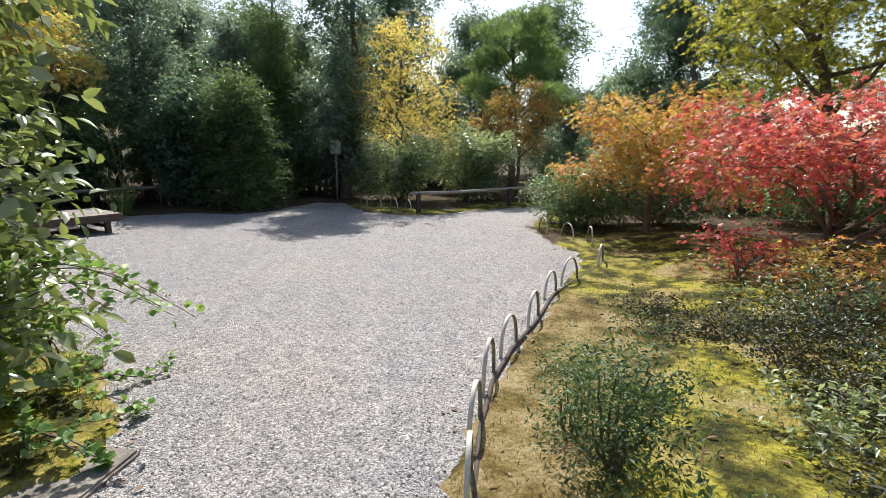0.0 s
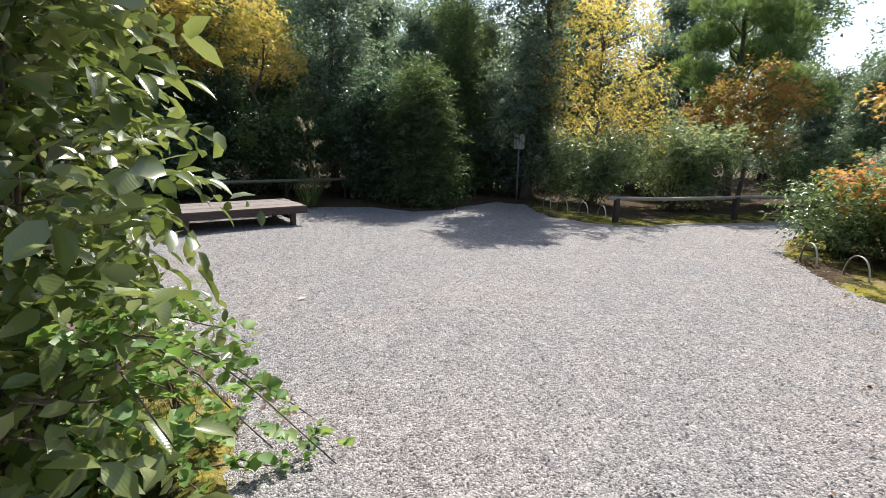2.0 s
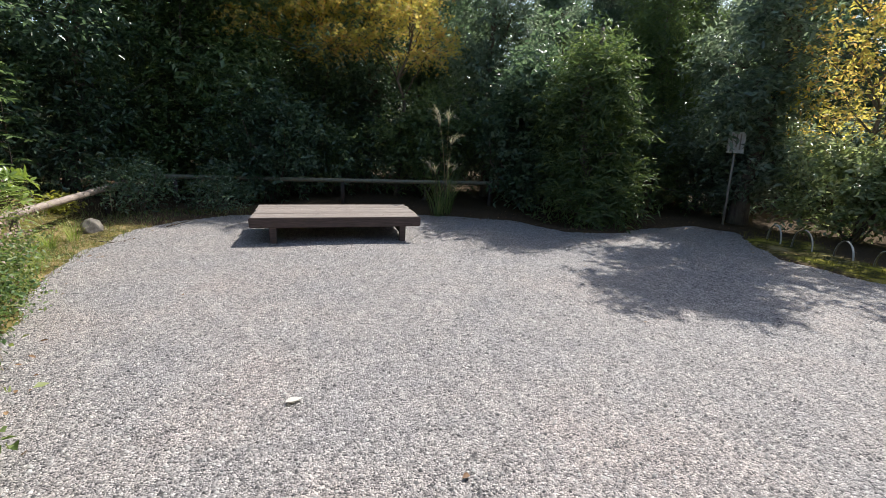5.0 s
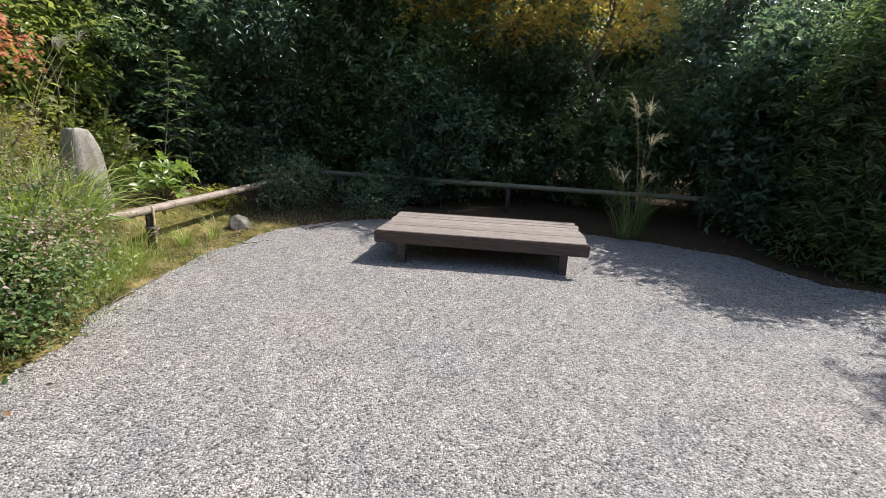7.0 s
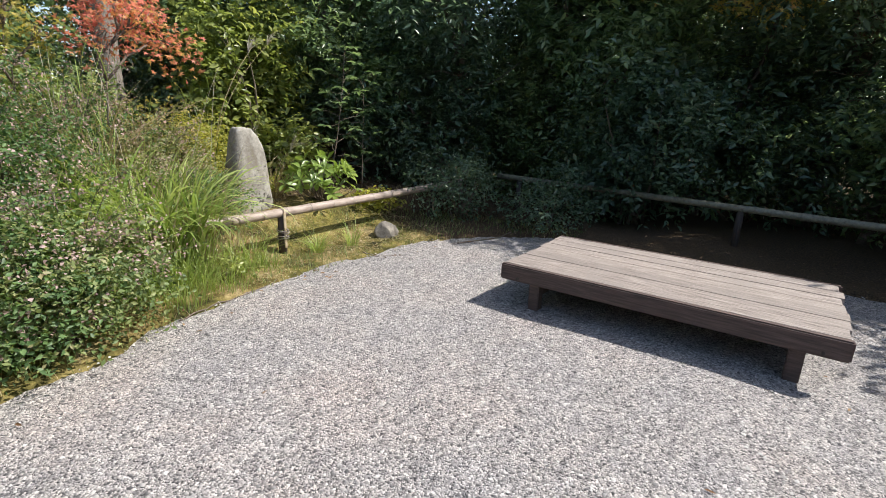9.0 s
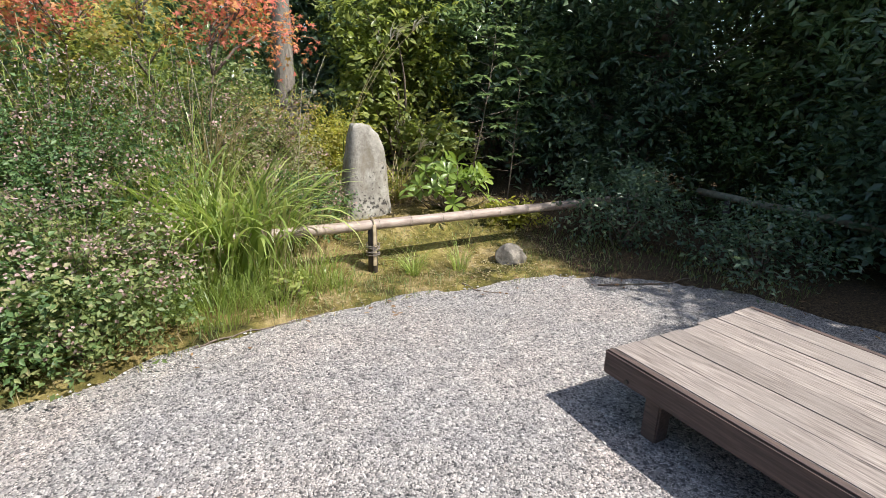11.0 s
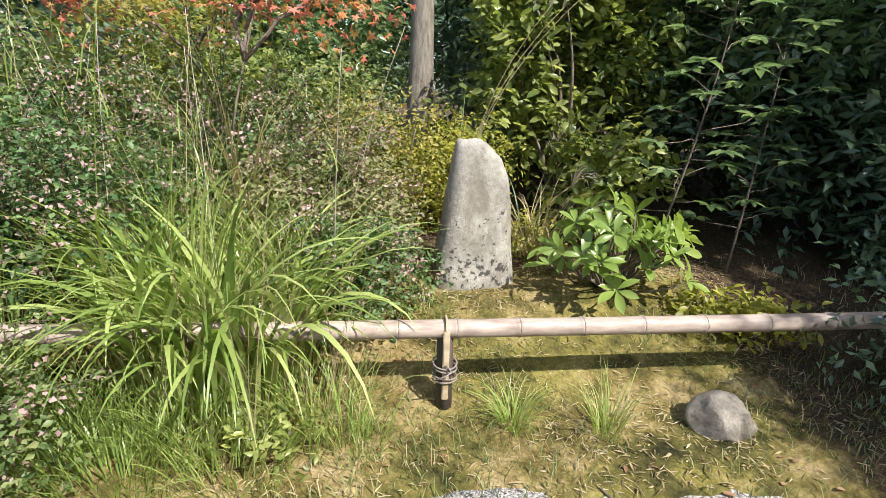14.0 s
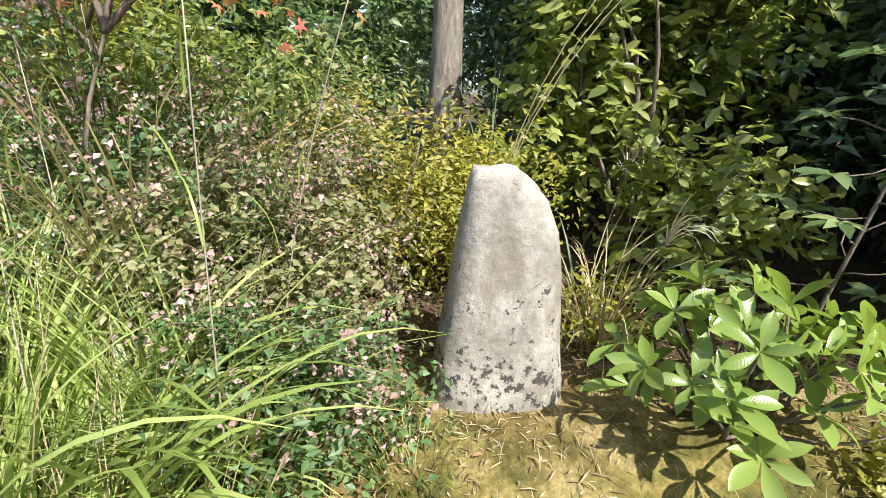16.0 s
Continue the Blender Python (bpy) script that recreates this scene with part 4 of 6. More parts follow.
def bush(name, x, y, label, w, d, h, n, per, size, mat, seed, category="shrub", gaps=0.2, aspect=0.45, detail=1, low=0.05, stems=7, group="", kind="leaf", spread=0.22, flowers=None, shell=0.35, bark=BARK, wands=0):
    rng = np.random.default_rng(seed)
    ob = thing(name, x, y, ground_z(x, y), label, category, group)
    blobs = []
    for k in range(6):
        a = k * 2.4 + rng.uniform(0, 0.6)
        q = rng.uniform(0.2, 0.62)
        zz = h * rng.uniform(0.3, 0.72)
        s = rng.uniform(0.3, 0.45)
        blobs.append((w / 2 * q * math.cos(a), d / 2 * q * math.sin(a), zz, w * s, d * s, min(h * 0.4, max(h - zz, 0.1))))
    for k in range(stems):
        b = blobs[k % 6]
        e = np.array(b[:3]) + unit(rng.normal(size=3)) * np.array(b[3:]) * 0.6
        tube_part("stem", [limb((rng.uniform(-0.06, 0.06) * w, rng.uniform(-0.06, 0.06) * d, -0.08), e, 0.006 + 0.009 * h, 0.004, rng, 7, 0.1)], bark, ob, 5)
    crown = blobs if h < 1.2 else clumped(blobs, rng, 7, 0.3, 0.55) + [(b[0] * 0.7, b[1] * 0.7, b[2] * 0.9, b[3] * 0.7, b[4] * 0.7, b[5] * 0.7) for b in blobs]
    crown_part(ob, sprays(crown, n, per, size, rng, gaps, shell, aspect=aspect, detail=detail, floor=low, kind=kind, spread=spread, flat=0.5 if h < 1.2 else 0.75), mat, "foliage")
    if wands:
        P, D, B = [], [], []
        for k in range(wands):
            a = rng.uniform(0, 6.28)
            ln = h * rng.uniform(0.75, 1.3)
            t = np.linspace(0, 1, 12)
            rise = rng.uniform(0.75, 1.1)
            q = w * rng.uniform(0.25, 0.75) * t ** 1.6
            z = ln * rise * np.sin(t * rng.uniform(1.3, 2.0)) / math.sin(1.57)
            pts = np.stack([q * math.cos(a), q * math.sin(a) * d / w, z], 1)
            tube_part("stem", [(pts, np.linspace(0.004, 0.0015, 12))], bark, ob, 4)
            for f in np.linspace(0.25, 1, 22):
                c = np.array([np.interp(f, t, pts[:, j]) for j in range(3)])
                for _ in range(3):
                    P.append(c + rng.normal(size=3) * 0.008)
                    D.append(rng.normal(size=3) + np.array([0.4 * math.cos(a), 0.4 * math.sin(a), 0.1]))
                if f > 0.7:
                    B += [c + rng.normal(size=3) * 0.03 for _ in range(3)]
        P, D, B = np.array(P), np.array(D), np.array(B)
        L = rng.uniform(0.02, 0.04, len(P))
        crown_part(ob, leaves(P, D, np.array([0, 0, 1.0]) + rng.normal(size=P.shape) * 0.4, L, L * 0.55, rng), mat, "wand_leaves")
        L = rng.uniform(0.014, 0.024, len(B))
        crown_part(ob, leaves(B, rng.normal(size=B.shape), rng.normal(size=B.shape), L, L * 0.8, rng), BLOSSOM, "wand_blossom", "faded pink blossom")
    if flowers:
        count, fs, fmat = flowers
        crown_part(ob, sprays(blobs, count, 6, fs, rng, 0.0, 0.1, aspect=0.7, floor=low + 0.1, spread=0.08, freq=7.0), fmat, "blossom", "faded pink blossom")
    return ob


def tall_evergreen(name, seed, h, w, mat, size, n, per, label, x, y, base=0.3, bark=BARK, aspect=0.4):
    rng = np.random.default_rng(seed)
    blobs = lumps(rng, 13, w, base + 0.5, h - 0.5, w * 0.3, 0.8)
    boughs = clumped(blobs, rng, 9) + [(b[0] * 0.6, b[1] * 0.6, b[2], b[3] * 0.8, b[4] * 0.8, b[5] * 0.8) for b in blobs]
    vf = sprays(boughs, n, per, size, rng, 0.3, 0.45, lift=-0.05, spread=0.34, aspect=aspect, freq=2.2, floor=0.02, flat=0.8)
    return tree(name, x, y, label, h * 0.93, 0.05 + 0.012 * h, blobs, vf, mat, bark, seed, bare=0.12, group="evergreens round the yard")


EV_LABEL = "dense dark evergreen tree closing in the yard"
ev = [tall_evergreen("evergreen_tree", 101, 6.5, 3.4, EVERGREEN, 0.125, 4000, 7, EV_LABEL, -14.5, 0.3),
      tall_evergreen("evergreen_tree", 102, 6.6, 3.6, DEEPGREEN, 0.12, 4200, 7, EV_LABEL, -15.0, 3.3),
      tall_evergreen("evergreen_tree", 103, 6.0, 3.2, BLUEGREEN, 0.125, 3400, 7, EV_LABEL, -14.2, 6.2),
      tall_evergreen("evergreen_tree", 104, 7.5, 2.2, BLUEGREEN, 0.13, 3000, 7, "dense grey-green evergreen tree with glossy leaves", -10.4, 9.8, base=0.4)]
# each: which tree, x, y, size, turn
for k, x, y, s, a in ((1, -13.2, -2.0, 0.95, 40), (0, -12.0, -3.6, 0.9, 150), (3, -14.0, 8.8, 0.72, 80), (3, -13.2, 10.9, 0.72, 200), (0, -15.0, -0.6, 1.1, 20),
                      (0, -16.5, 2.0, 1.1, 100), (1, -16.8, 5.4, 0.95, 220), (3, -16.2, 8.6, 0.85, 10), (3, -15.4, 11.8, 0.82, 65), (1, -13.2, 14.6, 0.7, 130), (2, -10.6, 15.2, 0.6, 250),
                      (0, -15.2, -4.2, 1.2, 330), (1, -12.6, -6.2, 1.1, 75), (1, -10.2, -6.6, 0.95, 190), (0, -7.4, -6.8, 1.0, 260), (1, -4.8, -6.0, 1.0, 15), (2, -2.2, -7.2, 1.1, 115),
                      (2, -19.6, 0.6, 0.95, 15), (1, -19.8, 3.8, 0.95, 95), (0, -19.6, 7.2, 0.95, 170), (1, -18.8, 10.4, 0.9, 255), (2, -17.6, 13.6, 0.95, 300), (0, -15.0, 16.2, 0.9, 35), (1, -12.4, 18.4, 0.85, 80), (0, -18.4, -2.6, 0.95, 50), (1, 1.5, -7.5, 1.1, 45), (2, 5.0, -5.0, 1.1, 300), (0, 7.0, -0.5, 1.1, 200), (1, 8.0, 4.5, 1.1, 30)):
    copy_thing(ev[k], pose(x, y, ground_z(x, y), 0, 0, a) @ Matrix.Scale(s, 4))


def feathery_conifer(x, y, h, w, seed, label):
    rng = np.random.default_rng(seed)
    blobs = []
    for k in range(26):
        f = (k + 0.5) / 26
        z = 0.35 + (h - 0.7) * f
        q = w / 2 * (0.95 - 0.55 * f) * rng.uniform(0.35, 1.0)
        a = k * 2.4
        s = w * 0.165 * (1.1 - 0.4 * f) * rng.uniform(0.6, 1.4)
        blobs.append((q * math.cos(a), q * math.sin(a), z, s, s, s * 1.1))
    v1, f1 = sprays(blobs, 1900, 14, 0.12, rng, 0.38, 0.5, lift=-0.25, spread=0.5, aspect=0.2, freq=2.6, floor=0.02)
    return tree("conifer", x, y, label, h * 0.95, 0.1, blobs, (v1, f1), FEATHER, BARK, seed, bare=0.08, twigs_each=2)


feathery_conifer(-12.4, 9.3, 5.4, 2.3, 31, "tall feathery dark green conifer behind the yard")
feathery_conifer(-10.65, 6.8, 3.3, 1.5, 33, "low feathery green conifer touching the gravel")
feathery_conifer(-13.9, 10.2, 7.6, 2.8, 32, "tall feathery dark green conifer among evergreens")


def maple(x, y, h, w, z0, mat, seed, n, label, size=0.085, r=0.06, name="maple_tree", lean=(0, 0), flat=0.4, bark=BARK, count=11, kind="star", per=7, z=None):
    """A Japanese maple: low limbs, and foliage in spreading level layers."""
    rng = np.random.default_rng(seed)
    blobs = []
    for k in range(count):
        f = (k + 0.5) / count
        a = k * 2.4 + 0.5
        q = w / 2 * math.sqrt(rng.uniform(0.08, 0.75)) * (1.05 - 0.5 * f)
        s = w * rng.uniform(0.17, 0.25)
        blobs.append((lean[0] * f + q * math.cos(a), lean[1] * f + q * math.sin(a), z0 + (h - z0 - 0.15) * f, s, s, s * flat))
    vf = sprays(blobs, n, per, size, rng, 0.3, 0.5, lift=0.0, spread=0.26, kind=kind, freq=3.5, flat=0.8)
    return tree(name, x, y, label, h * 0.85, r, blobs, vf, mat, bark, seed, lean, bare=0.15, bend=0.2, z=z)


# right-hand moss garden
maple(0.5, 7.0, 2.0, 4.4, 0.9, CRIMSON, 41, 1500, "spreading Japanese maple with crimson autumn leaves over moss", flat=0.22)
maple(-1.95, 8.7, 2.3, 2.9, 0.8, AMBER, 42, 1500, "spreading Japanese maple with orange and amber leaves")
maple(0.7, 10.4, 5.2, 5.4, 2.3, LIME, 43, 3700, "large maple with yellow-green leaves and a dark forked trunk", size=0.1, r=0.13, lean=(-0.8, 0.3), count=14)
maple(-6.9, 13.4, 3.2, 2.8, 1.5, AMBER, 44, 1000, "Japanese maple turning red behind the timber rail")
maple(-8.9, 10.7, 4.8, 2.9, 1.5, GOLD, 45, 1050, "upright tree with golden and orange autumn leaves", size=0.09, flat=0.42, r=0.05, count=19, kind="leaf", per=7)
maple(-14.0, 4.0, 4.4, 2.4, 2.8, GOLD, 46, 900, "slender maple with gold leaves leaning over the bench", size=0.09, lean=(0.6, 0.2), flat=0.35)
maple(-14.6, 2.0, 4.9, 3.0, 3.0, GOLD, 47, 1300, "slender maple with golden leaves high in the evergreens", size=0.09, lean=(0.9, 0.4), flat=0.35)
maple(-8.2, -1.7, 2.2, 0.75, 1.5, CORAL, 48, 170, "young maple with red leaves among the bank plants", size=0.06, r=0.012, count=6)
maple(-6.8, -2.7, 2.35, 0.9, 1.55, CORAL, 49, 190, "young maple with orange-red leaves among the bank plants", size=0.06, r=0.012, count=7)

maple(-7.5, -2.2, 2.1, 0.6, 1.5, YELLOWING, 420, 110, "young maple with yellow leaves among the bank plants", size=0.06, r=0.012, count=5)


def pine(x, y, h, w, seed, label, z0=None, mat=None, tufts=2600):
    rng = np.random.default_rng(seed)
    z0 = h * 0.45 if z0 is None else z0
    blobs = []
    for k in range(15):
        f = (k + 0.5) / 15
        a = k * 2.4
        q = w / 2 * (0.85 - 0.55 * f)
        s = w * 0.17
        blobs.append((q * math.cos(a), q * math.sin(a), z0 + (h - z0) * f, s, s, s * 0.55))
    vf = needles(blobs, tufts, 12, 0.2, rng, 0.3, 0.5, lift=0.7, width=0.07)
    return tree("pine_tree", x, y, label, h * 0.95, 0.14, blobs, vf, mat or PINE, BARK, seed, bare=0.35, bend=0.2)


pine(-8.1, 15.5, 5.7, 3.9, 51, "green pine with layered needle clouds", None, None, 3800)
pine(-3.4, 20.0, 8.6, 5.0, 52, "tall dark pine against the sky", 2.0, DEEPGREEN, 4600)
pine(-1.2, 23.0, 10.5, 6.0, 53, "tall dark pine against the sky", 3.0, DEEPGREEN, 4600)
for k, x, y, s, a in ((2, -13.2, 21.5, 1.35, 60), (0, -10.6, 24.0, 1.3, 130), (1, -4.2, 21.5, 1.3, 40), (1, -15.5, 18.0, 1.45, 180), (0, 5.0, 15.0, 1.0, 220), (1, 8.5, 10.5, 1.15, 10), (2, 3.0, 17.0, 0.7, 20),
                      (0, -1.0, 14.0, 0.42, 90), (2, -3.6, 13.2, 0.4, 0), (1, -5.6, 24.0, 0.75, 200), (0, -7.5, 21.0, 0.6, 20), (1, -5.4, 17.0, 0.55, 140), (0, -5.9, 19.6, 0.62, 310), (2, -7.4, 19.2, 0.6, 75), (2, -3.0, 17.0, 0.4, 50)):
    copy_thing(ev[k], pose(x, y, ground_z(x, y), 0, 0, a) @ Matrix.Scale(s, 4))
# a farther ring of trees
rr = np.random.default_rng(77)
for k in range(30):
    a = 2 * math.pi * k / 30 + rr.uniform(-0.06, 0.06)
    d = rr.uniform(24, 30)
    x, y = -5 + d * math.cos(a), 3 + d * math.sin(a)
    if not 0.33 * math.pi < a < 0.72 * math.pi:
        copy_thing(ev[k % 3], pose(x, y, 0, 0, 0, rr.uniform(0, 360)) @ Matrix.Scale(rr.uniform(1.3, 1.7), 4))

# shrubs by the back fence and the end of the hoops
bush("grey_green_shrub", -8.6, 10.1, "grey-green leafy shrub behind the hoops", 2.2, 1.6, 1.75, 1200, 7, 0.1, SILVER, 61, gaps=0.32)
bush("grey_green_shrub", -7.2, 11.4, "grey-green leafy shrub behind the timber rail", 2.4, 1.8, 2.1, 1300, 7, 0.1, SILVER, 62, gaps=0.32)
bush("rounded_shrub", -3.55, 9.2, "rounded dark grey-green shrub at the end of the hoops", 1.7, 1.7, 1.3, 1500, 7, 0.07, EVERGREEN, 63, gaps=0.3)
bush("dark_shrub", -2.0, 9.6, "dark green shrub under the maples", 2.0, 1.6, 1.0, 1100, 7, 0.07, DEEPGREEN, 64)
bush("dark_shrub", -5.4, 14.5, "dark green shrub closing the gravel path", 3.0, 2.0, 1.6, 1300, 7, 0.09, EVERGREEN, 65)
bush("dark_shrub", 0.6, 10.6, "dark green shrub under the maples", 3.0, 1.6, 1.2, 1100, 7, 0.08, EVERGREEN, 66)
bush("dark_shrub", 3.4, 6.6, "dark green shrub under the maples", 2.4, 2.0, 1.2, 1000, 7, 0.08, EVERGREEN, 67)
bush("dark_shrub", -12.1, 6.3, "tall dark evergreen shrub in the shade", 2.2, 2.3, 3.6, 3200, 7, 0.11, DEEPGREEN, 68, gaps=0.05)
bush("dark_shrub", -10.75, 9.9, "grey-green evergreen shrub beside the sign", 1.5, 1.4, 2.3, 1100, 7, 0.1, BLUEGREEN, 690, gaps=0.25)
bush("dark_shrub", -11.6, 9.8, "grey-green evergreen shrub in the shade", 2.0, 2.0, 2.2, 850, 7, 0.09, BLUEGREEN, 69, gaps=0.3)
bush("dark_shrub", -13.3, 1.4, "dark evergreen shrub behind the bamboo rail", 1.8, 2.4, 2.9, 1700, 7, 0.1, DEEPGREEN, 70)
bush("dark_shrub", -13.4, 4.6, "dark evergreen shrub behind the bamboo rail", 1.8, 2.6, 2.3, 1500, 7, 0.1, EVERGREEN, 71)
bush("trailing_shrub", -11.55, -0.4, "small-leaved shrub over the end of the bamboo rail", 1.4, 1.0, 0.8, 400, 7, 0.055, DEEPGREEN, 72, gaps=0.42, stems=12)
bush("trailing_shrub", -12.0, 0.7, "small-leaved shrub spilling onto the gravel", 1.1, 1.1, 0.65, 340, 7, 0.055, DEEPGREEN, 73, gaps=0.42, stems=12)


def sapling(x, y, seed, h, sway, count, label):
    """A thin bending stem with whorls of pointed leaves at the ends of its side twigs."""
    rng = np.random.default_rng(seed)
    ob = thing("sapling", x, y, ground_z(x, y), label, "sapling")
    t = np.linspace(0, 1, 12)
    stem = np.stack([sway[0] * np.sin(1.4 * t), sway[1] * np.sin(1.4 * t), h * t - 0.05], 1)
    tube_part("stem", [(stem, np.linspace(0.010, 0.003, 12))], BARK, ob, 7)
    P, D, N = [], [], []
    for k in range(count):
        f = 0.22 + 0.78 * (k + 0.5) / count
        c = np.array([np.interp(f, t, stem[:, j]) for j in range(3)])
        a = k * 2.4 + rng.uniform(-0.4, 0.4)
        ln = rng.uniform(0.15, 0.42) * (1.15 - 0.6 * f)
        e = c + np.array([ln * math.cos(a), ln * math.sin(a), rng.uniform(0.0, 0.14)])
        tube_part("twig", [limb(c, e, 0.004, 0.002, rng, 5, 0.1)], BARK, ob, 4)
        m = 7
        th = np.linspace(0, 2 * np.pi, m, endpoint=False) + rng.uniform(0, 1)
        for q in th:
            P.append(e)
            D.append((math.cos(q) + 0.5 * math.cos(a), math.sin(q) + 0.5 * math.sin(a), rng.uniform(-0.25, 0.25)))
            N.append(np.array([0, 0, 1.0]) + rng.normal(size=3) * 0.25)
    P, D, N = np.array(P), np.array(D, float), np.array(N)
    L = rng.uniform(0.09, 0.14, len(P))
    crown_part(ob, leaves(P, D, N, L, L * 0.4, rng, 2), EVERGREEN, "foliage")


sapling(-10.48, -1.8, 740, 1.9, (-0.25, 0.1), 26, "thin sapling with whorls of pointed leaves behind the glossy shrub")
sapling(-11.0, -1.7, 741, 1.5, (-0.15, -0.1), 20, "thin sapling with whorls of pointed leaves in the shade")
bush("laurel_shrub", -10.25, -3.1, "tall green leafed shrub behind the stone", 1.6, 1.3, 2.6, 850, 7, 0.1, LAUREL, 75, gaps=0.42, detail=2, aspect=0.5)
bush("laurel_shrub", -12.1, -3.4, "tall dark leafed shrub in the shade", 1.6, 1.4, 2.6, 420, 7, 0.1, DEEPGREEN, 76, gaps=0.45, detail=2)
bush("laurel_shrub", -10.45, -2.55, "low green leafed shrub beside the stone", 0.9, 0.7, 1.0, 170, 7, 0.1, LAUREL, 760, gaps=0.4, detail=2, aspect=0.48)
bush("yellow_shrub", -8.75, -2.5, "yellowing fine-leaved shrub behind the stone", 1.1, 0.7, 1.0, 330, 9, 0.04, YELLOWING, 77, gaps=0.4)

for k, (x, y, w, h) in enumerate(((-14.2, -1.2, 2.4, 1.8), (-13.4, -3.0, 2.4, 2.0), (-14.6, 2.6, 2.2, 1.9), (-14.8, 5.2, 2.4, 2.0), (-14.2, 7.4, 2.4, 2.0), (-13.0, 9.4, 2.4, 2.2), (-12.2, 11.6, 2.6, 2.2), (-11.0, 13.6, 2.6, 2.2),
                                  (-8.8, 13.4, 2.4, 2.0), (-10.4, -5.0, 2.6, 2.2), (-8.0, -5.4, 2.6, 2.2), (-6.2, -4.6, 2.4, 1.9), (-4.4, -3.4, 2.4, 1.8), (-3.6, -1.6, 2.0, 1.5), (-12.0, -4.8, 2.4, 2.2), (-3.2, 12.0, 2.2, 1.5), (-1.0, 12.6, 2.4, 1.7), (1.6, 13.2, 2.6, 1.8), (4.0, 11.0, 2.6, 1.8), (-4.2, 16.0, 2.8, 1.9), (-7.4, 18.5, 3.0, 2.2), (-1.0, 17.0, 3.2, 2.2))):
    # the northern shrubs take the paler leaf to lift their backlit shade
    bush("evergreen_understory", x, y, "dark evergreen shrub filling in under the trees", w, w, h, 800, 7, 0.11, (BLUEGREEN if y > 7 else (EVERGREEN, DEEPGREEN)[k % 2]), 200 + k, group="understory shrubs", stems=4)


# ---- shrub beside the start of the walk ----
def big_leaf_shrub():
    rng = np.random.default_rng(301)
    ob = thing("broadleaf_shrub", -3.42, 0.2, ground_z(-3.42, 0.2), "tall leafy shrub with pointed sunlit leaves beside the gravel", "shrub")
    blobs = [(0.05, 0.3, 0.62, 0.45, 0.36, 0.28), (0.62, 0.3, 0.78, 0.3, 0.22, 0.15), (-0.25, 0.45, 1.25, 0.5, 0.35, 0.35), (0.25, 0.3, 1.25, 0.4, 0.32, 0.3), (-0.1, 0.3, 1.75, 0.5, 0.4, 0.35), (-0.45, 0.35, 1.7, 0.4, 0.35, 0.3),
             (0.1, 0.2, 2.25, 0.45, 0.4, 0.35), (-0.4, 0.1, 2.5, 0.5, 0.5, 0.4), (0.3, -0.1, 1.1, 0.5, 0.4, 0.5), (-0.2, -0.2, 0.8, 0.6, 0.4, 0.5), (0.3, 0.1, 2.9, 0.45, 0.45, 0.35), (-0.2, -0.3, 1.9, 0.6, 0.5, 0.6), (0.35, 0.35, 1.62, 0.3, 0.25, 0.2), (0.3, 0.45, 2.35, 0.35, 0.28, 0.25), (-0.1, 0.55, 2.75, 0.4, 0.3, 0.3)]
    for b in blobs:
        a = limb((rng.uniform(-0.1, 0.1), rng.uniform(-0.1, 0.1), -0.08), b[:3], 0.018, 0.006, rng, 9, 0.1, 0.04)
        out = [a]
        for _ in range(5):
            o = unit(rng.normal(size=3)) * np.array(b[3:])
            out.append(limb(a[0][rng.integers(5, 9)], np.array(b[:3]) + o, 0.006, 0.003, rng, 5, 0.1))
        tube_part("stem", out, BARK, ob, 5)
    crown_part(ob, sprays(blobs, 900, 8, 0.105, rng, 0.3, 0.55, lift=-0.1, spread=0.34, aspect=0.5, detail=2, freq=4.0, flat=0.7), SHRUBLEAF, "foliage")
    shapes = [leaf_shape("leaf", 0.125, 0.064, SHRUBLEAF, 0.3, 0.22, 0.7), leaf_shape("leaf", 0.11, 0.056, SHRUBLEAF, 0.45, 0.15, 0.7), leaf_shape("leaf", 0.135, 0.062, SHRUBLEAF, 0.2, 0.28, 0.7)]
    B, o = twigs([b for b in blobs if b[1] > 0.05], 56, rng, 0.1, 0.12)
    n = 5
    A = unit(o * 0.8 + rng.normal(size=o.shape) * 0.3 + np.array([0.2, 0.5, -0.1]))
    P = np.repeat(B, n, 0) + np.repeat(A, n, 0) * np.tile(np.linspace(0.05, 0.28, n), len(B))[:, None]
    sd = unit(np.cross(np.repeat(A, n, 0), (0, 0, 1.0))) * np.tile([1, -1, 1, -1, 0.0], len(B))[:, None]
    D = np.repeat(A, n, 0) * 0.7 + sd * 0.8 + rng.normal(size=P.shape) * 0.2 - np.array([0, 0, 0.25])
    set_leaves(ob, shapes, P, D, rng.normal(size=P.shape) * 0.3 + np.array([0, 0, 1.0]), rng.uniform(0.7, 1.15, len(P)), rng)


big_leaf_shrub()


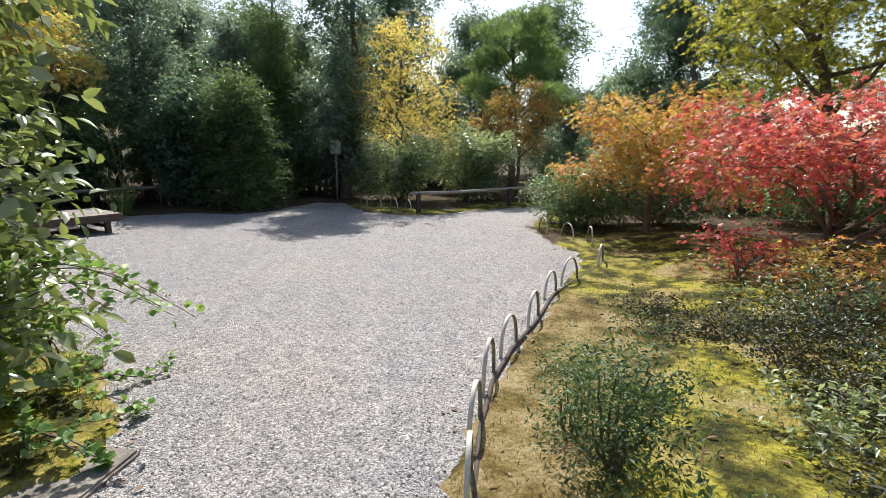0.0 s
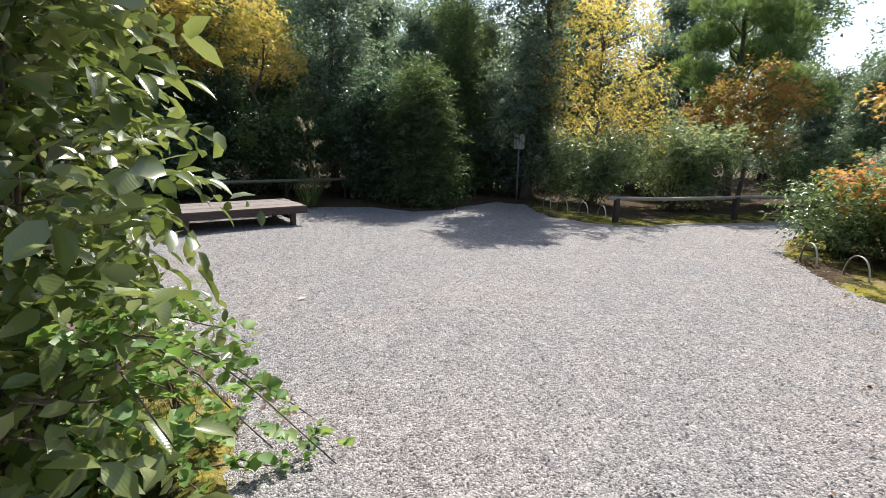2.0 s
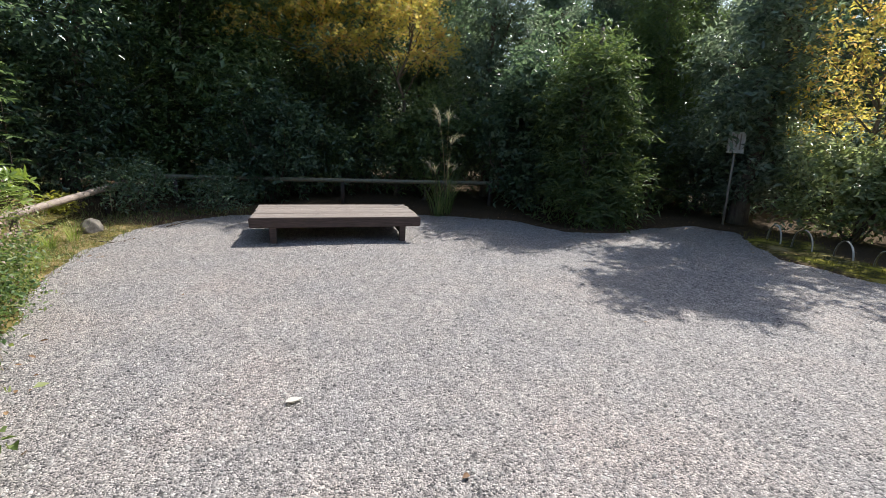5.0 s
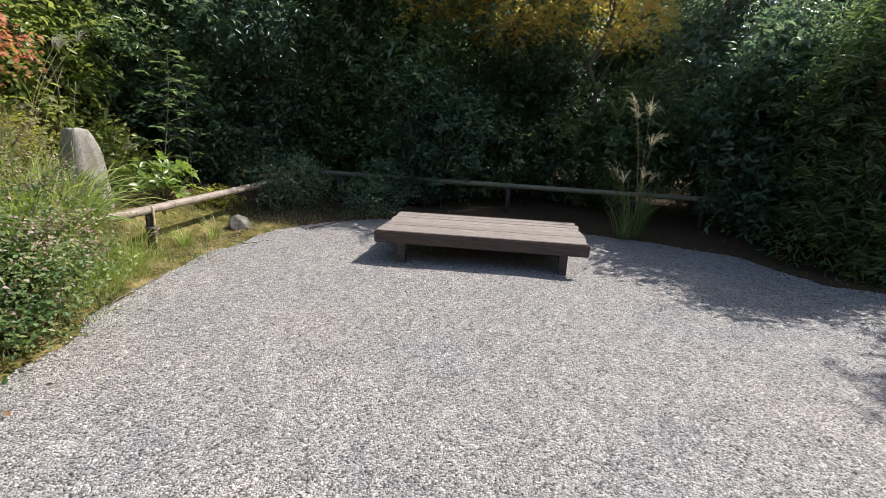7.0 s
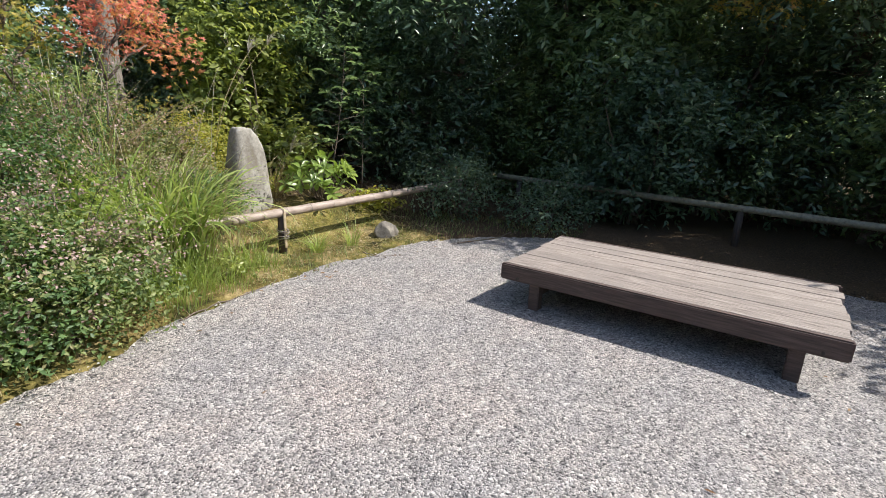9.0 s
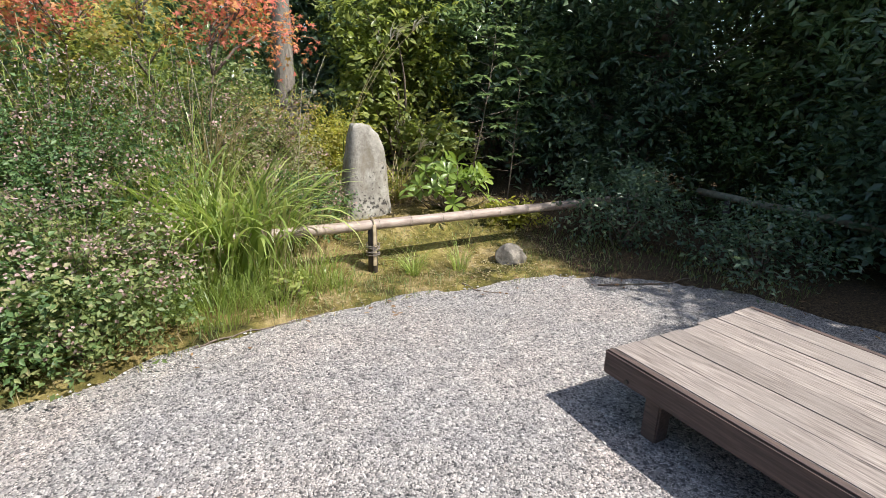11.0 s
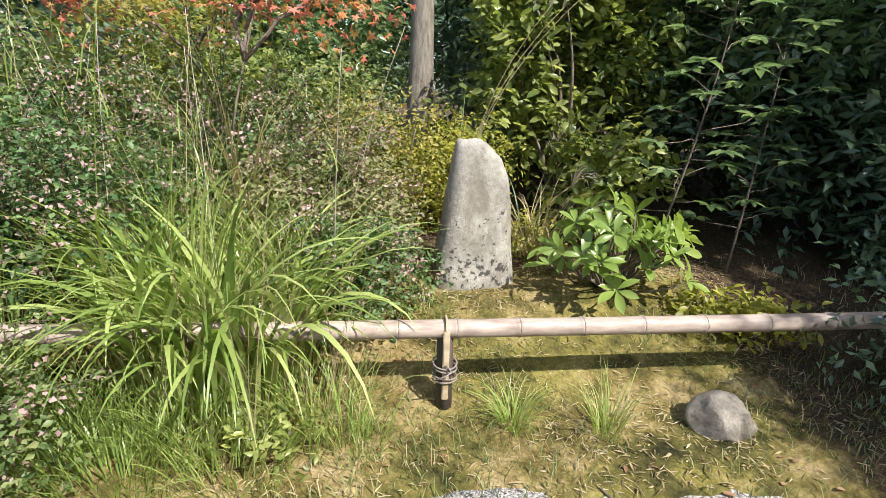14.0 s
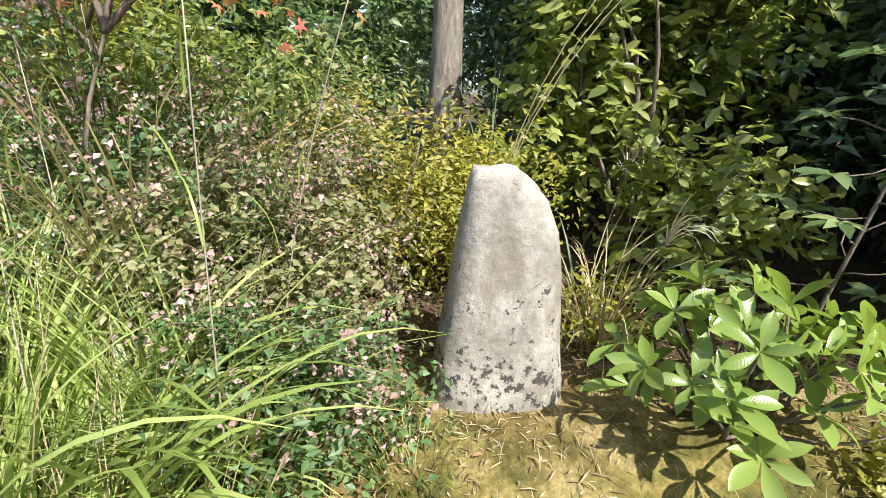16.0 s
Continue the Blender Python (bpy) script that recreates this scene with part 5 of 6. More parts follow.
def creeper(x, y, seed, runs, label):
    """Runners over the ground with round leaves in pairs."""
    rng = np.random.default_rng(seed)
    ob = thing("creeping_vine", x, y, 0, label, "vine")
    P, D = [], []
    for ax, ay, ln in runs:
        n = 14
        t = np.linspace(0, 1, n)
        way = np.array([ax, ay])
        wig = np.cumsum(rng.normal(size=(n, 2)) * 0.025, 0)
        xy = way[None] * (t * ln)[:, None] + wig
        gz = np.maximum(height(xy[:, 0] + x, xy[:, 1] + y), 0)
        z = gz + 0.035 + 0.14 * (1 - t) ** 1.6 * rng.uniform(0.6, 1.2) + 0.02 * np.sin(t * 20)
        pts = np.column_stack([xy, z])
        tube_part("runner", [(pts, np.linspace(0.005, 0.002, n))], BARK, ob, 5)
        for k in range(n):
            for s in (-1, 1, 0):
                P.append(pts[k])
                D.append((way[0] * 0.4 - s * way[1] + rng.normal() * 0.3, way[1] * 0.4 + s * way[0] + rng.normal() * 0.3, 0.35))
    P, D = np.array(P), np.array(D)
    L = rng.uniform(0.03, 0.06, len(P))
    crown_part(ob, leaves(P, D, np.array([0, 0, 1.0]) + rng.normal(size=P.shape) * 0.3, L, L * 0.85, rng, 2), CREEPER, "foliage")


creeper(-3.35, 0.75, 311, ((0.2, 0.98, 0.6), (-0.5, 0.87, 0.7), (0.7, 0.7, 0.55), (-0.9, 0.5, 0.8), (-0.2, 1.0, 0.75), (-0.75, 0.7, 0.9)), "green creeper running from the shrub onto the gravel")
creeper(-2.75, 0.55, 312, ((0.5, 0.7, 0.4), (0.9, 0.3, 0.3), (-0.3, 0.95, 0.5), (-0.9, 0.3, 0.6)), "green creeper over the yellow moss")
def trailing_clover():
    """Long bending branches with round leaflets in threes, arching out from under the shrub over the gravel's edge."""
    rng = np.random.default_rng(317)
    x, y = -3.35, 0.35
    ob = thing("trailing_bush_clover", x, y, ground_z(x, y), "trailing bush clover with round green leaflets arching over the gravel's edge", "shrub")
    P, D, N, B = [], [], [], []
    ends = [(1.02, 0.82, 0.62, 0.98), (1.05, 0.68, 0.72, 0.97), (0.5, 0.75, 0.76, 0.9), (1.0, 0.48, 0.74, 0.96), (0.15, 0.7, 0.8, 0.92), (0.7, 0.85, 0.55, 0.85)]
    for k in range(19):
        if k < len(ends):
            ex, ey, ez, top = ends[k]
        else:
            a = rng.uniform(0.2, 2.9)
            q = rng.uniform(0.35, 0.95)
            ex, ey, ez = q * math.cos(a) * 1.1, q * math.sin(a) * 0.8 + 0.1, rng.uniform(0.12, 0.5)
            top = ez + rng.uniform(0.1, 0.3)
        t = np.linspace(0, 1, 20)
        pts = np.stack([ex * t ** 1.15, ey * t ** 1.15, ez * t + (top - ez * 0.5) * np.sin(np.pi * t) * 0.8], 1)
        pts += np.cumsum(rng.normal(size=(20, 3)) * 0.006, 0)
        tube_part("branch", [(pts, np.linspace(0.006, 0.0018, 20))], BARK, ob, 5)
        way = unit(np.gradient(pts, axis=0))
        for f in np.arange(0.3, 1.0, 0.036):
            i = min(int(f * 19), 18)
            c = pts[i] + (pts[i + 1] - pts[i]) * (f * 19 - i)
            side = unit(np.cross(way[i], (0, 0, 1.0))) * (1 if rng.uniform() < 0.5 else -1)
            st = unit(side * 0.8 + way[i] * 0.4 + rng.normal(size=3) * 0.3 + np.array([0, 0, 0.35]))
            tip = c + st * rng.uniform(0.02, 0.05)
            nn = np.array([0, 0, 1.0]) + rng.normal(size=3) * 0.4
            for w in (-1.1, 0.0, 1.1):
                P.append(tip)
                D.append(st * math.cos(w) + unit(np.cross(nn, st)) * math.sin(w))
                N.append(nn)
            if f > 0.45 and rng.uniform() < 0.12:
                B += [c + rng.normal(size=3) * 0.012 + np.array([0, 0, 0.02]) for _ in range(5)]
    P, D, N, B = np.array(P), np.array(D), np.array(N), np.array(B)
    L = rng.uniform(0.03, 0.052, len(P))
    crown_part(ob, leaves(P, D, N, L, L * 1.0, rng, 2, 0.05), CREEPER, "foliage", "round green leaflets in threes")
    L = rng.uniform(0.014, 0.022, len(B))
    crown_part(ob, leaves(B, rng.normal(size=B.shape), rng.normal(size=B.shape), L, L * 0.8, rng), BLOSSOM, "blossom", "faded pink blossom")


trailing_clover()


def edge_slab():
    """A flat grey slab standing in for shaded gravel at the end of the planted bed."""
    rng = np.random.default_rng(318)
    ob = thing("paving_slab", -2.52, 0.63, 0, "flat grey slab standing in for shaded gravel beside the moss bed", "paving stone", turn=28)
    part("stone", moved(bevel_box(0.34, 0.42, 0.06, 0.012, rng, 0.002), pose(0, 0, -0.008)), ROCK, ob)


edge_slab()
bush("low_leafy_plant", -4.9, 0.55, "low green leafy plant at the gravel's edge", 1.3, 0.8, 0.5, 420, 6, 0.06, MEADOW, 314, aspect=0.6, stems=6, spread=0.16)
bush("low_leafy_plant", -3.75, 0.5, "low bright green leafy plant under the shrub", 0.8, 0.5, 0.42, 170, 6, 0.085, CREEPER, 313, detail=2, aspect=0.6, stems=6, spread=0.16)


# ---- grasses ----
def ribbons(P, yaw, L, W, rng, arch=0.6, seg=6, start=0.25):
    """Grass blades that rise, arch over and hang."""
    n = len(P)
    t = np.linspace(0, 1, seg + 1)[None, :]
    tilt = start * rng.uniform(0.3, 1.4, (n, 1)) + arch * rng.uniform(0.5, 1.5, (n, 1)) * t ** 1.5 * 2.0
    tilt = np.minimum(tilt, 2.9)
    dr, dz = np.sin(tilt), np.cos(tilt)
    step_len = L[:, None] / seg
    r = np.concatenate([np.zeros((n, 1)), np.cumsum(dr[:, :-1] * step_len, 1)], 1)
    z = np.concatenate([np.zeros((n, 1)), np.cumsum(dz[:, :-1] * step_len, 1)], 1)
    c, s = np.cos(yaw)[:, None], np.sin(yaw)[:, None]
    ctr = np.stack([P[:, :1] + r * c, P[:, 1:2] + r * s, P[:, 2:3] + z], -1)
    w = W[:, None] * (1 - t ** 2.2) * np.minimum(1, 0.5 + 2 * t) / 2 + 0.0006
    tw = rng.uniform(-0.5, 0.5, (n, 1))
    side = np.stack([-s * np.cos(tw) + 0 * t, c * np.cos(tw) + 0 * t, np.sin(tw) + 0 * t], -1) * w[..., None]
    v = np.stack([ctr - side, ctr + side], 2).reshape(n, -1, 3)
    k = 2 * (seg + 1)
    f = np.array([[2 * i, 2 * i + 1, 2 * i + 3, 2 * i + 2] for i in range(seg)])
    return v.reshape(-1, 3), (np.arange(n)[:, None, None] * k + f[None]).reshape(-1, 4)


def grass_tuft(name, x, y, n, length, width, seed, label, mat=None, spread=0.1, arch=0.6, start=0.25, category="grass", group="", lean=None, jitter=0.5, seg=6):
    rng = np.random.default_rng(seed)
    ob = thing(name, x, y, ground_z(x, y), label, category, group)
    a, q = rng.uniform(0, 6.28, n), spread * np.sqrt(rng.uniform(0, 1, n))
    P = np.stack([q * np.cos(a), q * np.sin(a), np.full(n, -0.02)], 1)
    yaw = a + rng.normal(size=n) * jitter if lean is None else lean + rng.normal(size=n) * 0.9
    v, f = ribbons(P, yaw, length * rng.uniform(0.45, 1.1, n), width * rng.uniform(0.3, 1.2, n), rng, arch, seg, start)
    o = put("blade_clump", mesh("blade_clump", v, f, mat or BLADE, True), ob)
    o["kind"] = "stuff"
    return ob


grass_tuft("arching_grass", -7.95, -1.0, 430, 1.15, 0.034, 321, "large clump of arching bright green grass hanging over the bamboo rail", spread=0.42, arch=0.95, start=0.16, jitter=1.1, seg=10)
grass_tuft("arching_grass", -7.4, -1.3, 170, 1.0, 0.022, 322, "clump of arching green grass on the bank", spread=0.35, arch=0.8, start=0.18, jitter=1.2, seg=10)
grass_tuft("arching_grass", -8.4, -1.2, 110, 0.7, 0.012, 323, "clump of fine arching green grass on the bank", spread=0.14, arch=0.8, start=0.4)
grass_tuft("fine_grass", -7.75, -0.32, 240, 0.34, 0.006, 324, "low fine green grass at the gravel's edge", spread=0.24, arch=0.5, start=0.3)
grass_tuft("fine_grass", -8.15, -0.36, 180, 0.27, 0.006, 325, "low fine green grass at the gravel's edge", spread=0.2, arch=0.6, start=0.3)
grass_tuft("fine_grass", -9.3, -0.62, 110, 0.3, 0.005, 326, "small tuft of fine grass beside the fence post", spread=0.05, arch=0.7, start=0.35)
grass_tuft("fine_grass", -9.72, -0.55, 80, 0.34, 0.004, 327, "small tuft of fine grass on the moss", spread=0.06, arch=0.5, start=0.25)
grass_tuft("fine_grass", -8.6, -0.5, 110, 0.22, 0.005, 328, "small tuft of fine grass on the moss", spread=0.14, arch=0.6, start=0.3)
grass_tuft("fine_grass", -8.95, -1.3, 90, 0.25, 0.004, 329, "small tuft of fine grass before the stone", spread=0.12, arch=0.6)
grass_tuft("dry_grass", -7.85, -1.75, 190, 1.55, 0.008, 330, "straw-coloured clump of dry hanging grass", STRAW, spread=0.12, arch=0.7)
grass_tuft("dry_grass", -9.75, -2.0, 110, 0.8, 0.007, 331, "straw-coloured clump of dry grass beside the stone", STRAW, spread=0.1, arch=0.8, start=0.5)
grass_tuft("dry_grass", -6.9, -1.9, 130, 1.0, 0.007, 332, "straw-coloured clump of dry grass on the bank", STRAW, spread=0.2, arch=0.6)


for gx, gy, k in ((-7.45, -0.5, 700), (-7.2, -0.62, 701), (-7.95, -0.52, 702), (-8.45, -0.62, 703), (-7.65, -0.62, 704)):
    grass_tuft("fine_grass", gx, gy, 190, 0.42, 0.006, k, "low fine green grass under the bamboo rail", spread=0.2, arch=0.55, start=0.3, jitter=1.0, group="fine grasses by the rail")


rg = np.random.default_rng(339)
for k in range(26):
    gx, gy = rg.uniform(-8.8, -5.6), rg.uniform(-2.9, -0.75)
    if k % 3 == 2:
        grass_tuft("dry_grass", gx, gy, 70, rg.uniform(0.7, 1.2), 0.006, 500 + k, "straw-coloured dry grass between the bank plants", STRAW, spread=0.1, arch=0.5, group="grasses on the bank")
    else:
        grass_tuft("bank_grass", gx, gy, 60, rg.uniform(0.8, 1.25), rg.uniform(0.007, 0.014), 500 + k, "thin green arching grass between the bank plants", spread=0.1, arch=0.5, group="grasses on the bank")


def pampas(x, y, seed, stems, h, label, lean=0.0, arch=0.35, blades=90):
    rng = np.random.default_rng(seed)
    ob = grass_tuft("pampas_grass", x, y, blades, h * 0.75, 0.012, seed, label, MEADOW, spread=0.12, arch=0.55)
    for k in range(stems):
        a = lean + rng.normal() * 0.8
        ln = h * rng.uniform(0.75, 1.1)
        t = np.linspace(0, 1, 9)
        bend = arch * rng.uniform(0.5, 1.3)
        p = np.stack([np.cos(a) * bend * ln * t ** 2.2, np.sin(a) * bend * ln * t ** 2.2, ln * t * (1 - 0.15 * bend * t)], 1)
        st = tube_part("stem", [(p, np.linspace(0.004, 0.002, 9))], STRAW, ob, 5)
        m = 16
        P = np.repeat(p[-1:] - (p[-1] - p[-2]) * 0.3, m, 0)
        v, f = ribbons(P, a + rng.normal(size=m) * 0.5, rng.uniform(0.16, 0.34, m), np.full(m, 0.006), rng, 0.8, 6, 0.5)
        put("plume", mesh("plume", v, f, PLUME, True), ob, "feathery silvery plume")


pampas(-9.72, -2.15, 341, 4, 0.85, "low pampas grass with drooping silvery stems beside the stone", 2.9, 0.9, 24)
pampas(-9.25, -2.4, 345, 3, 2.2, "pampas grass with tall drooping plumes behind the stone", 3.0, 0.4, 12)
pampas(-7.2, -2.9, 342, 4, 2.1, "pampas grass with tall plumes on the bank", 0.6, 0.2)
pampas(-11.5, 4.5, 343, 5, 1.65, "pampas grass with pale plumes behind the bench", 0.2, 0.15)
pampas(-11.4, 4.35, 344, 4, 0.95, "pampas grass with pale fans behind the bench", 0.4, 0.4)


def tall_stalks():
    rng = np.random.default_rng(351)
    for k in range(34):
        x, y = rng.uniform(-8.5, -6.4), rng.uniform(-2.4, -1.0)
        h = rng.uniform(0.9, 1.75)
        ob = thing("grass_stalk", x, y, ground_z(x, y), "thin straw-coloured stalk standing above the bank plants", "stalk", "tall stalks on the bank")
        a = rng.uniform(0, 6.28)
        t = np.linspace(0, 1, 8)
        q = h * rng.uniform(0.03, 0.3) * t ** 1.8
        tube_part("stem", [(np.stack([q * math.cos(a), q * math.sin(a), h * t - 0.03], 1), np.linspace(0.0035, 0.0015, 8))], (STRAW, BLADE, PLUME)[k % 3], ob, 5)
        m = 5
        P = np.stack([np.interp(rng.uniform(0.3, 0.95, m), t, q) * math.cos(a), np.interp(rng.uniform(0.3, 0.95, m), t, q) * math.sin(a), rng.uniform(0.3, 0.95, m) * h], 1)
        for q in range(m):
            v, f = ribbons(P[q:q + 1], rng.uniform(0, 6.28, 1), rng.uniform(0.15, 0.35, 1), np.full(1, 0.006), rng, 0.6, 5, 0.3)
            put("blade", mesh("blade", v, f, BLADE, True), ob)


tall_stalks()

# ---- bank plants ----
CL = "bush clover with small leaves and faded pink blossom"
for k, (x, y, w, d, h, n) in enumerate(((-7.1, -0.14, 1.0, 0.75, 0.78, 900), (-6.4, -0.1, 1.2, 0.9, 0.92, 1000), (-5.6, 0.15, 1.2, 0.9, 0.85, 800), (-6.9, -1.15, 1.2, 0.9, 1.15, 950), (-6.0, -1.4, 1.4, 1.1, 1.3, 900),
                                        (-8.35, -1.75, 0.95, 0.7, 0.85, 800), (-7.7, -1.85, 1.1, 0.8, 1.05, 800), (-5.0, -0.9, 1.4, 1.2, 1.2, 700), (-8.55, -1.3, 0.6, 0.45, 0.5, 420))):
    bush("bush_clover", x, y, CL + " on the bank", w, d, h, int(n * 1.05), 9, 0.036, (MEADOW, CLOVER, MEADOW, CLOVER, RUSSET, RUSSET, CLOVER, MEADOW, CLOVER)[k], 360 + k, aspect=0.55, spread=0.22, gaps=0.36, group="bush clovers", flowers=(int(n * 0.5), 0.027, BLOSSOM), stems=9, wands=34)
rg = np.random.default_rng(371)
for k in range(22):
    gx, gy = rg.uniform(-8.7, -5.4), rg.uniform(-2.2, -0.1) if k % 2 else rg.uniform(-1.9, -1.2)
    grass_tuft("dry_stems", gx, gy, 26, rg.uniform(0.7, 1.15), 0.0035, 600 + k, "thin dry brown stems among the bush clover", STRAW, spread=0.22, arch=0.22, start=0.3, group="dry stems on the bank")
for k, (x, y, w, h, mat, size) in enumerate(((-7.0, -3.1, 1.8, 1.7, LAUREL, 0.07), (-8.1, -3.2, 1.4, 1.4, MEADOW, 0.06), (-6.0, -2.9, 1.8, 1.7, MEADOW, 0.07), (-7.2, -4.5, 1.8, 2.4, EVERGREEN, 0.1), (-5.0, -2.2, 1.6, 1.5, MEADOW, 0.07), (-9.2, -2.6, 0.7, 0.8, LIME, 0.045),
                                             (-10.4, -4.6, 1.6, 3.2, LAUREL, 0.09))):
    bush("bank_shrub", x, y, "leafy green shrub on the bank behind the grasses", w, w * 0.8, h, 900, 7, size, mat, 380 + k, group="bank shrubs")
bush("low_herb", -8.25, -0.5, "low pale green herb beside the grass", 0.3, 0.24, 0.14, 60, 6, 0.045, LAUREL, 395, low=0.0, detail=2, spread=0.1, stems=3)
bush("low_herb", -10.75, -1.15, "low yellow-green herb at the foot of the bushes", 0.7, 0.4, 0.22, 110, 6, 0.06, LIME, 396, low=0.0, detail=2, spread=0.1, stems=3)
bush("low_herb", -9.75, -2.15, "low yellowing herb beside the stone", 0.5, 0.4, 0.3, 150, 6, 0.04, LIME, 397, low=0.0, spread=0.1, stems=3)


def rosette_plant(x, y, seed):
    """Stems ending in whorls of large glossy leaves."""
    rng = np.random.default_rng(seed)
    ob = thing("rhododendron", x, y, ground_z(x, y), "low shrub with whorls of large glossy leaves on the moss", "shrub")
    shapes = [leaf_shape("leaf", 0.17, 0.06, GLOSSY, 0.22, 0.16, 1.5), leaf_shape("leaf", 0.15, 0.055, GLOSSY, 0.4, 0.2, 1.5), leaf_shape("leaf", 0.13, 0.05, GLOSSY, 0.08, 0.18, 1.4)]
    for k in range(46):
        a, q = k * 2.4 + rng.uniform(-0.3, 0.3), 0.46 * math.sqrt((k + 0.5) / 46)
        e = np.array([q * 1.05 * math.cos(a), q * 0.75 * math.sin(a), rng.uniform(0.08, 0.32) + 0.32 * (1 - q / 0.46) * rng.uniform(0.6, 1.0)])
        tube_part("stem", [limb((rng.uniform(-0.04, 0.04), rng.uniform(-0.04, 0.04), -0.05), e, 0.009, 0.005, rng, 6, 0.1, -0.05)], BARK, ob, 6)
        ax = unit(np.array([e[0] * 1.1, e[1] * 1.1 + 0.15, 0.45]) + rng.normal(size=3) * 0.2)
        s = unit(np.cross(ax, (0.3, 0.2, 1.0)))
        u = np.cross(s, ax)
        m = int(rng.integers(5, 8))
        th = np.linspace(0, 2 * np.pi, m, endpoint=False) + rng.uniform(0, 1)
        rise = rng.uniform(0.15, 1.2, m)
        D = (np.cos(th)[:, None] * s + np.sin(th)[:, None] * u) + ax * rise[:, None]
        set_leaves(ob, shapes, np.repeat(e[None], m, 0), D, np.repeat(ax[None], m, 0) + rng.normal(size=(m, 3)) * 0.25, rng.uniform(0.6, 1.1, m), rng)
    return ob


rosette_plant(-10.09, -1.48, 401)


def tall_trunk():
    rng = np.random.default_rng(405)
    blobs = [(0.8 * math.cos(k * 2.4), 0.8 * math.sin(k * 2.4), 5.2 + 0.25 * k, 0.8, 0.8, 0.5) for k in range(8)]
    vf = sprays(blobs, 900, 7, 0.1, rng, 0.2, 0.4)
    tree("tall_tree", -9.02, -4.3, "tall tree with a straight greyish trunk behind the stone", 7.0, 0.15, blobs, vf, EVERGREEN, PALEBARK, 405, bare=0.6, bend=0.02)


tall_trunk()

bush("leafy_shrub", -3.75, 0.95, "low leafy shrub spreading at the gravel's edge", 0.5, 0.45, 0.7, 90, 7, 0.075, SHRUBLEAF, 425, gaps=0.35, detail=2, stems=6, low=0.36)

# ---- moss garden plants ----
# near-black leaves: these low shrubs are added to darken the shaded moss
GLOOM = leaf_mat("shade_twig_leaf", [(0.0, (0.02, 0.022, 0.012)), (0.5, (0.045, 0.05, 0.022)), (0.9, (0.09, 0.095, 0.04)), (1.0, (0.22, 0.20, 0.09))], 0.5, 0.25)
for k, (x, y, w, h) in enumerate(((0.05, 4.35, 0.8, 0.26), (0.45, 3.95, 0.8, 0.3), (0.1, 3.65, 0.6, 0.18), (0.7, 3.45, 0.6, 0.24), (0.85, 4.9, 0.7, 0.3), (-0.3, 4.15, 0.5, 0.14), (0.35, 3.3, 0.45, 0.14), (-0.9, 4.55, 0.6, 0.1), (-0.65, 3.9, 0.5, 0.09), (0.6, 2.35, 0.5, 0.16))):
    bush("shade_shrub", x, y, "low twiggy shrub creeping over the moss, its dark leaves standing in for shade", w, w * 0.7, h, 150, 7, 0.034, GLOOM, 430 + k, gaps=0.42, low=0.0, stems=9, spread=0.16, group="low dark shrubs on the moss")
bush("feathery_shrub", -0.5, 2.0, "small feathery green shrub growing from the moss", 0.36, 0.32, 0.6, 460, 9, 0.03, SPRIG, 411, aspect=0.35, spread=0.24, gaps=0.42, low=0.0, stems=12)
bush("feathery_shrub", -0.8, 2.25, "small feathery green sprig growing from the moss", 0.2, 0.2, 0.45, 130, 9, 0.028, SPRIG, 412, aspect=0.35, spread=0.18, gaps=0.3, low=0.0, stems=6)
bush("creeping_shrub", 0.35, 2.75, "low spreading shrub with pale leaves on the moss", 0.75, 0.4, 0.22, 100, 7, 0.045, SILVER, 413, spread=0.2, low=0.0, gaps=0.3)
bush("creeping_shrub", -0.15, 1.75, "low spreading shrub with pale leaves on the moss", 0.4, 0.3, 0.18, 60, 7, 0.04, MEADOW, 414, spread=0.18, low=0.0, gaps=0.3)
bush("twiggy_shrub", 0.35, 4.5, "low twiggy shrub with dark leaves on the moss", 1.2, 1.0, 0.5, 300, 7, 0.035, DEEPGREEN, 415, gaps=0.35, low=0.0, stems=14, spread=0.25)
bush("twiggy_shrub", 0.75, 3.6, "low twiggy dark green plant on the moss", 0.6, 0.5, 0.3, 120, 7, 0.035, DEEPGREEN, 417, gaps=0.3, low=0.0, stems=10, spread=0.2)
maple(-0.35, 5.8, 0.5, 1.2, 0.32, CRIMSON, 418, 80, "low sprawling maple seedling with red leaves", size=0.07, r=0.012, count=5, name="maple_seedling")
maple(0.45, 5.0, 0.6, 1.0, 0.38, AMBER, 419, 90, "low sprawling maple seedling with orange leaves", size=0.07, r=0.012, count=5, name="maple_seedling")


def leaning_tree():
    rng = np.random.default_rng(421)
    blobs = [(1.9 + 0.6 * math.cos(k * 2.4), 0.6 + 0.6 * math.sin(k * 2.4), 2.3 + 0.2 * k, 0.5, 0.5, 0.2) for k in range(6)]
    vf = sprays(blobs, 500, 7, 0.08, rng, 0.2, 0.4, kind="star")
    tree("maple_tree", 0.62, 3.25, "leaning maple with a smooth grey trunk on the moss", 3.0, 0.07, blobs, vf, CRIMSON, PALEBARK, 421, lean=(1.6, 0.5), bare=0.6)


leaning_tree()


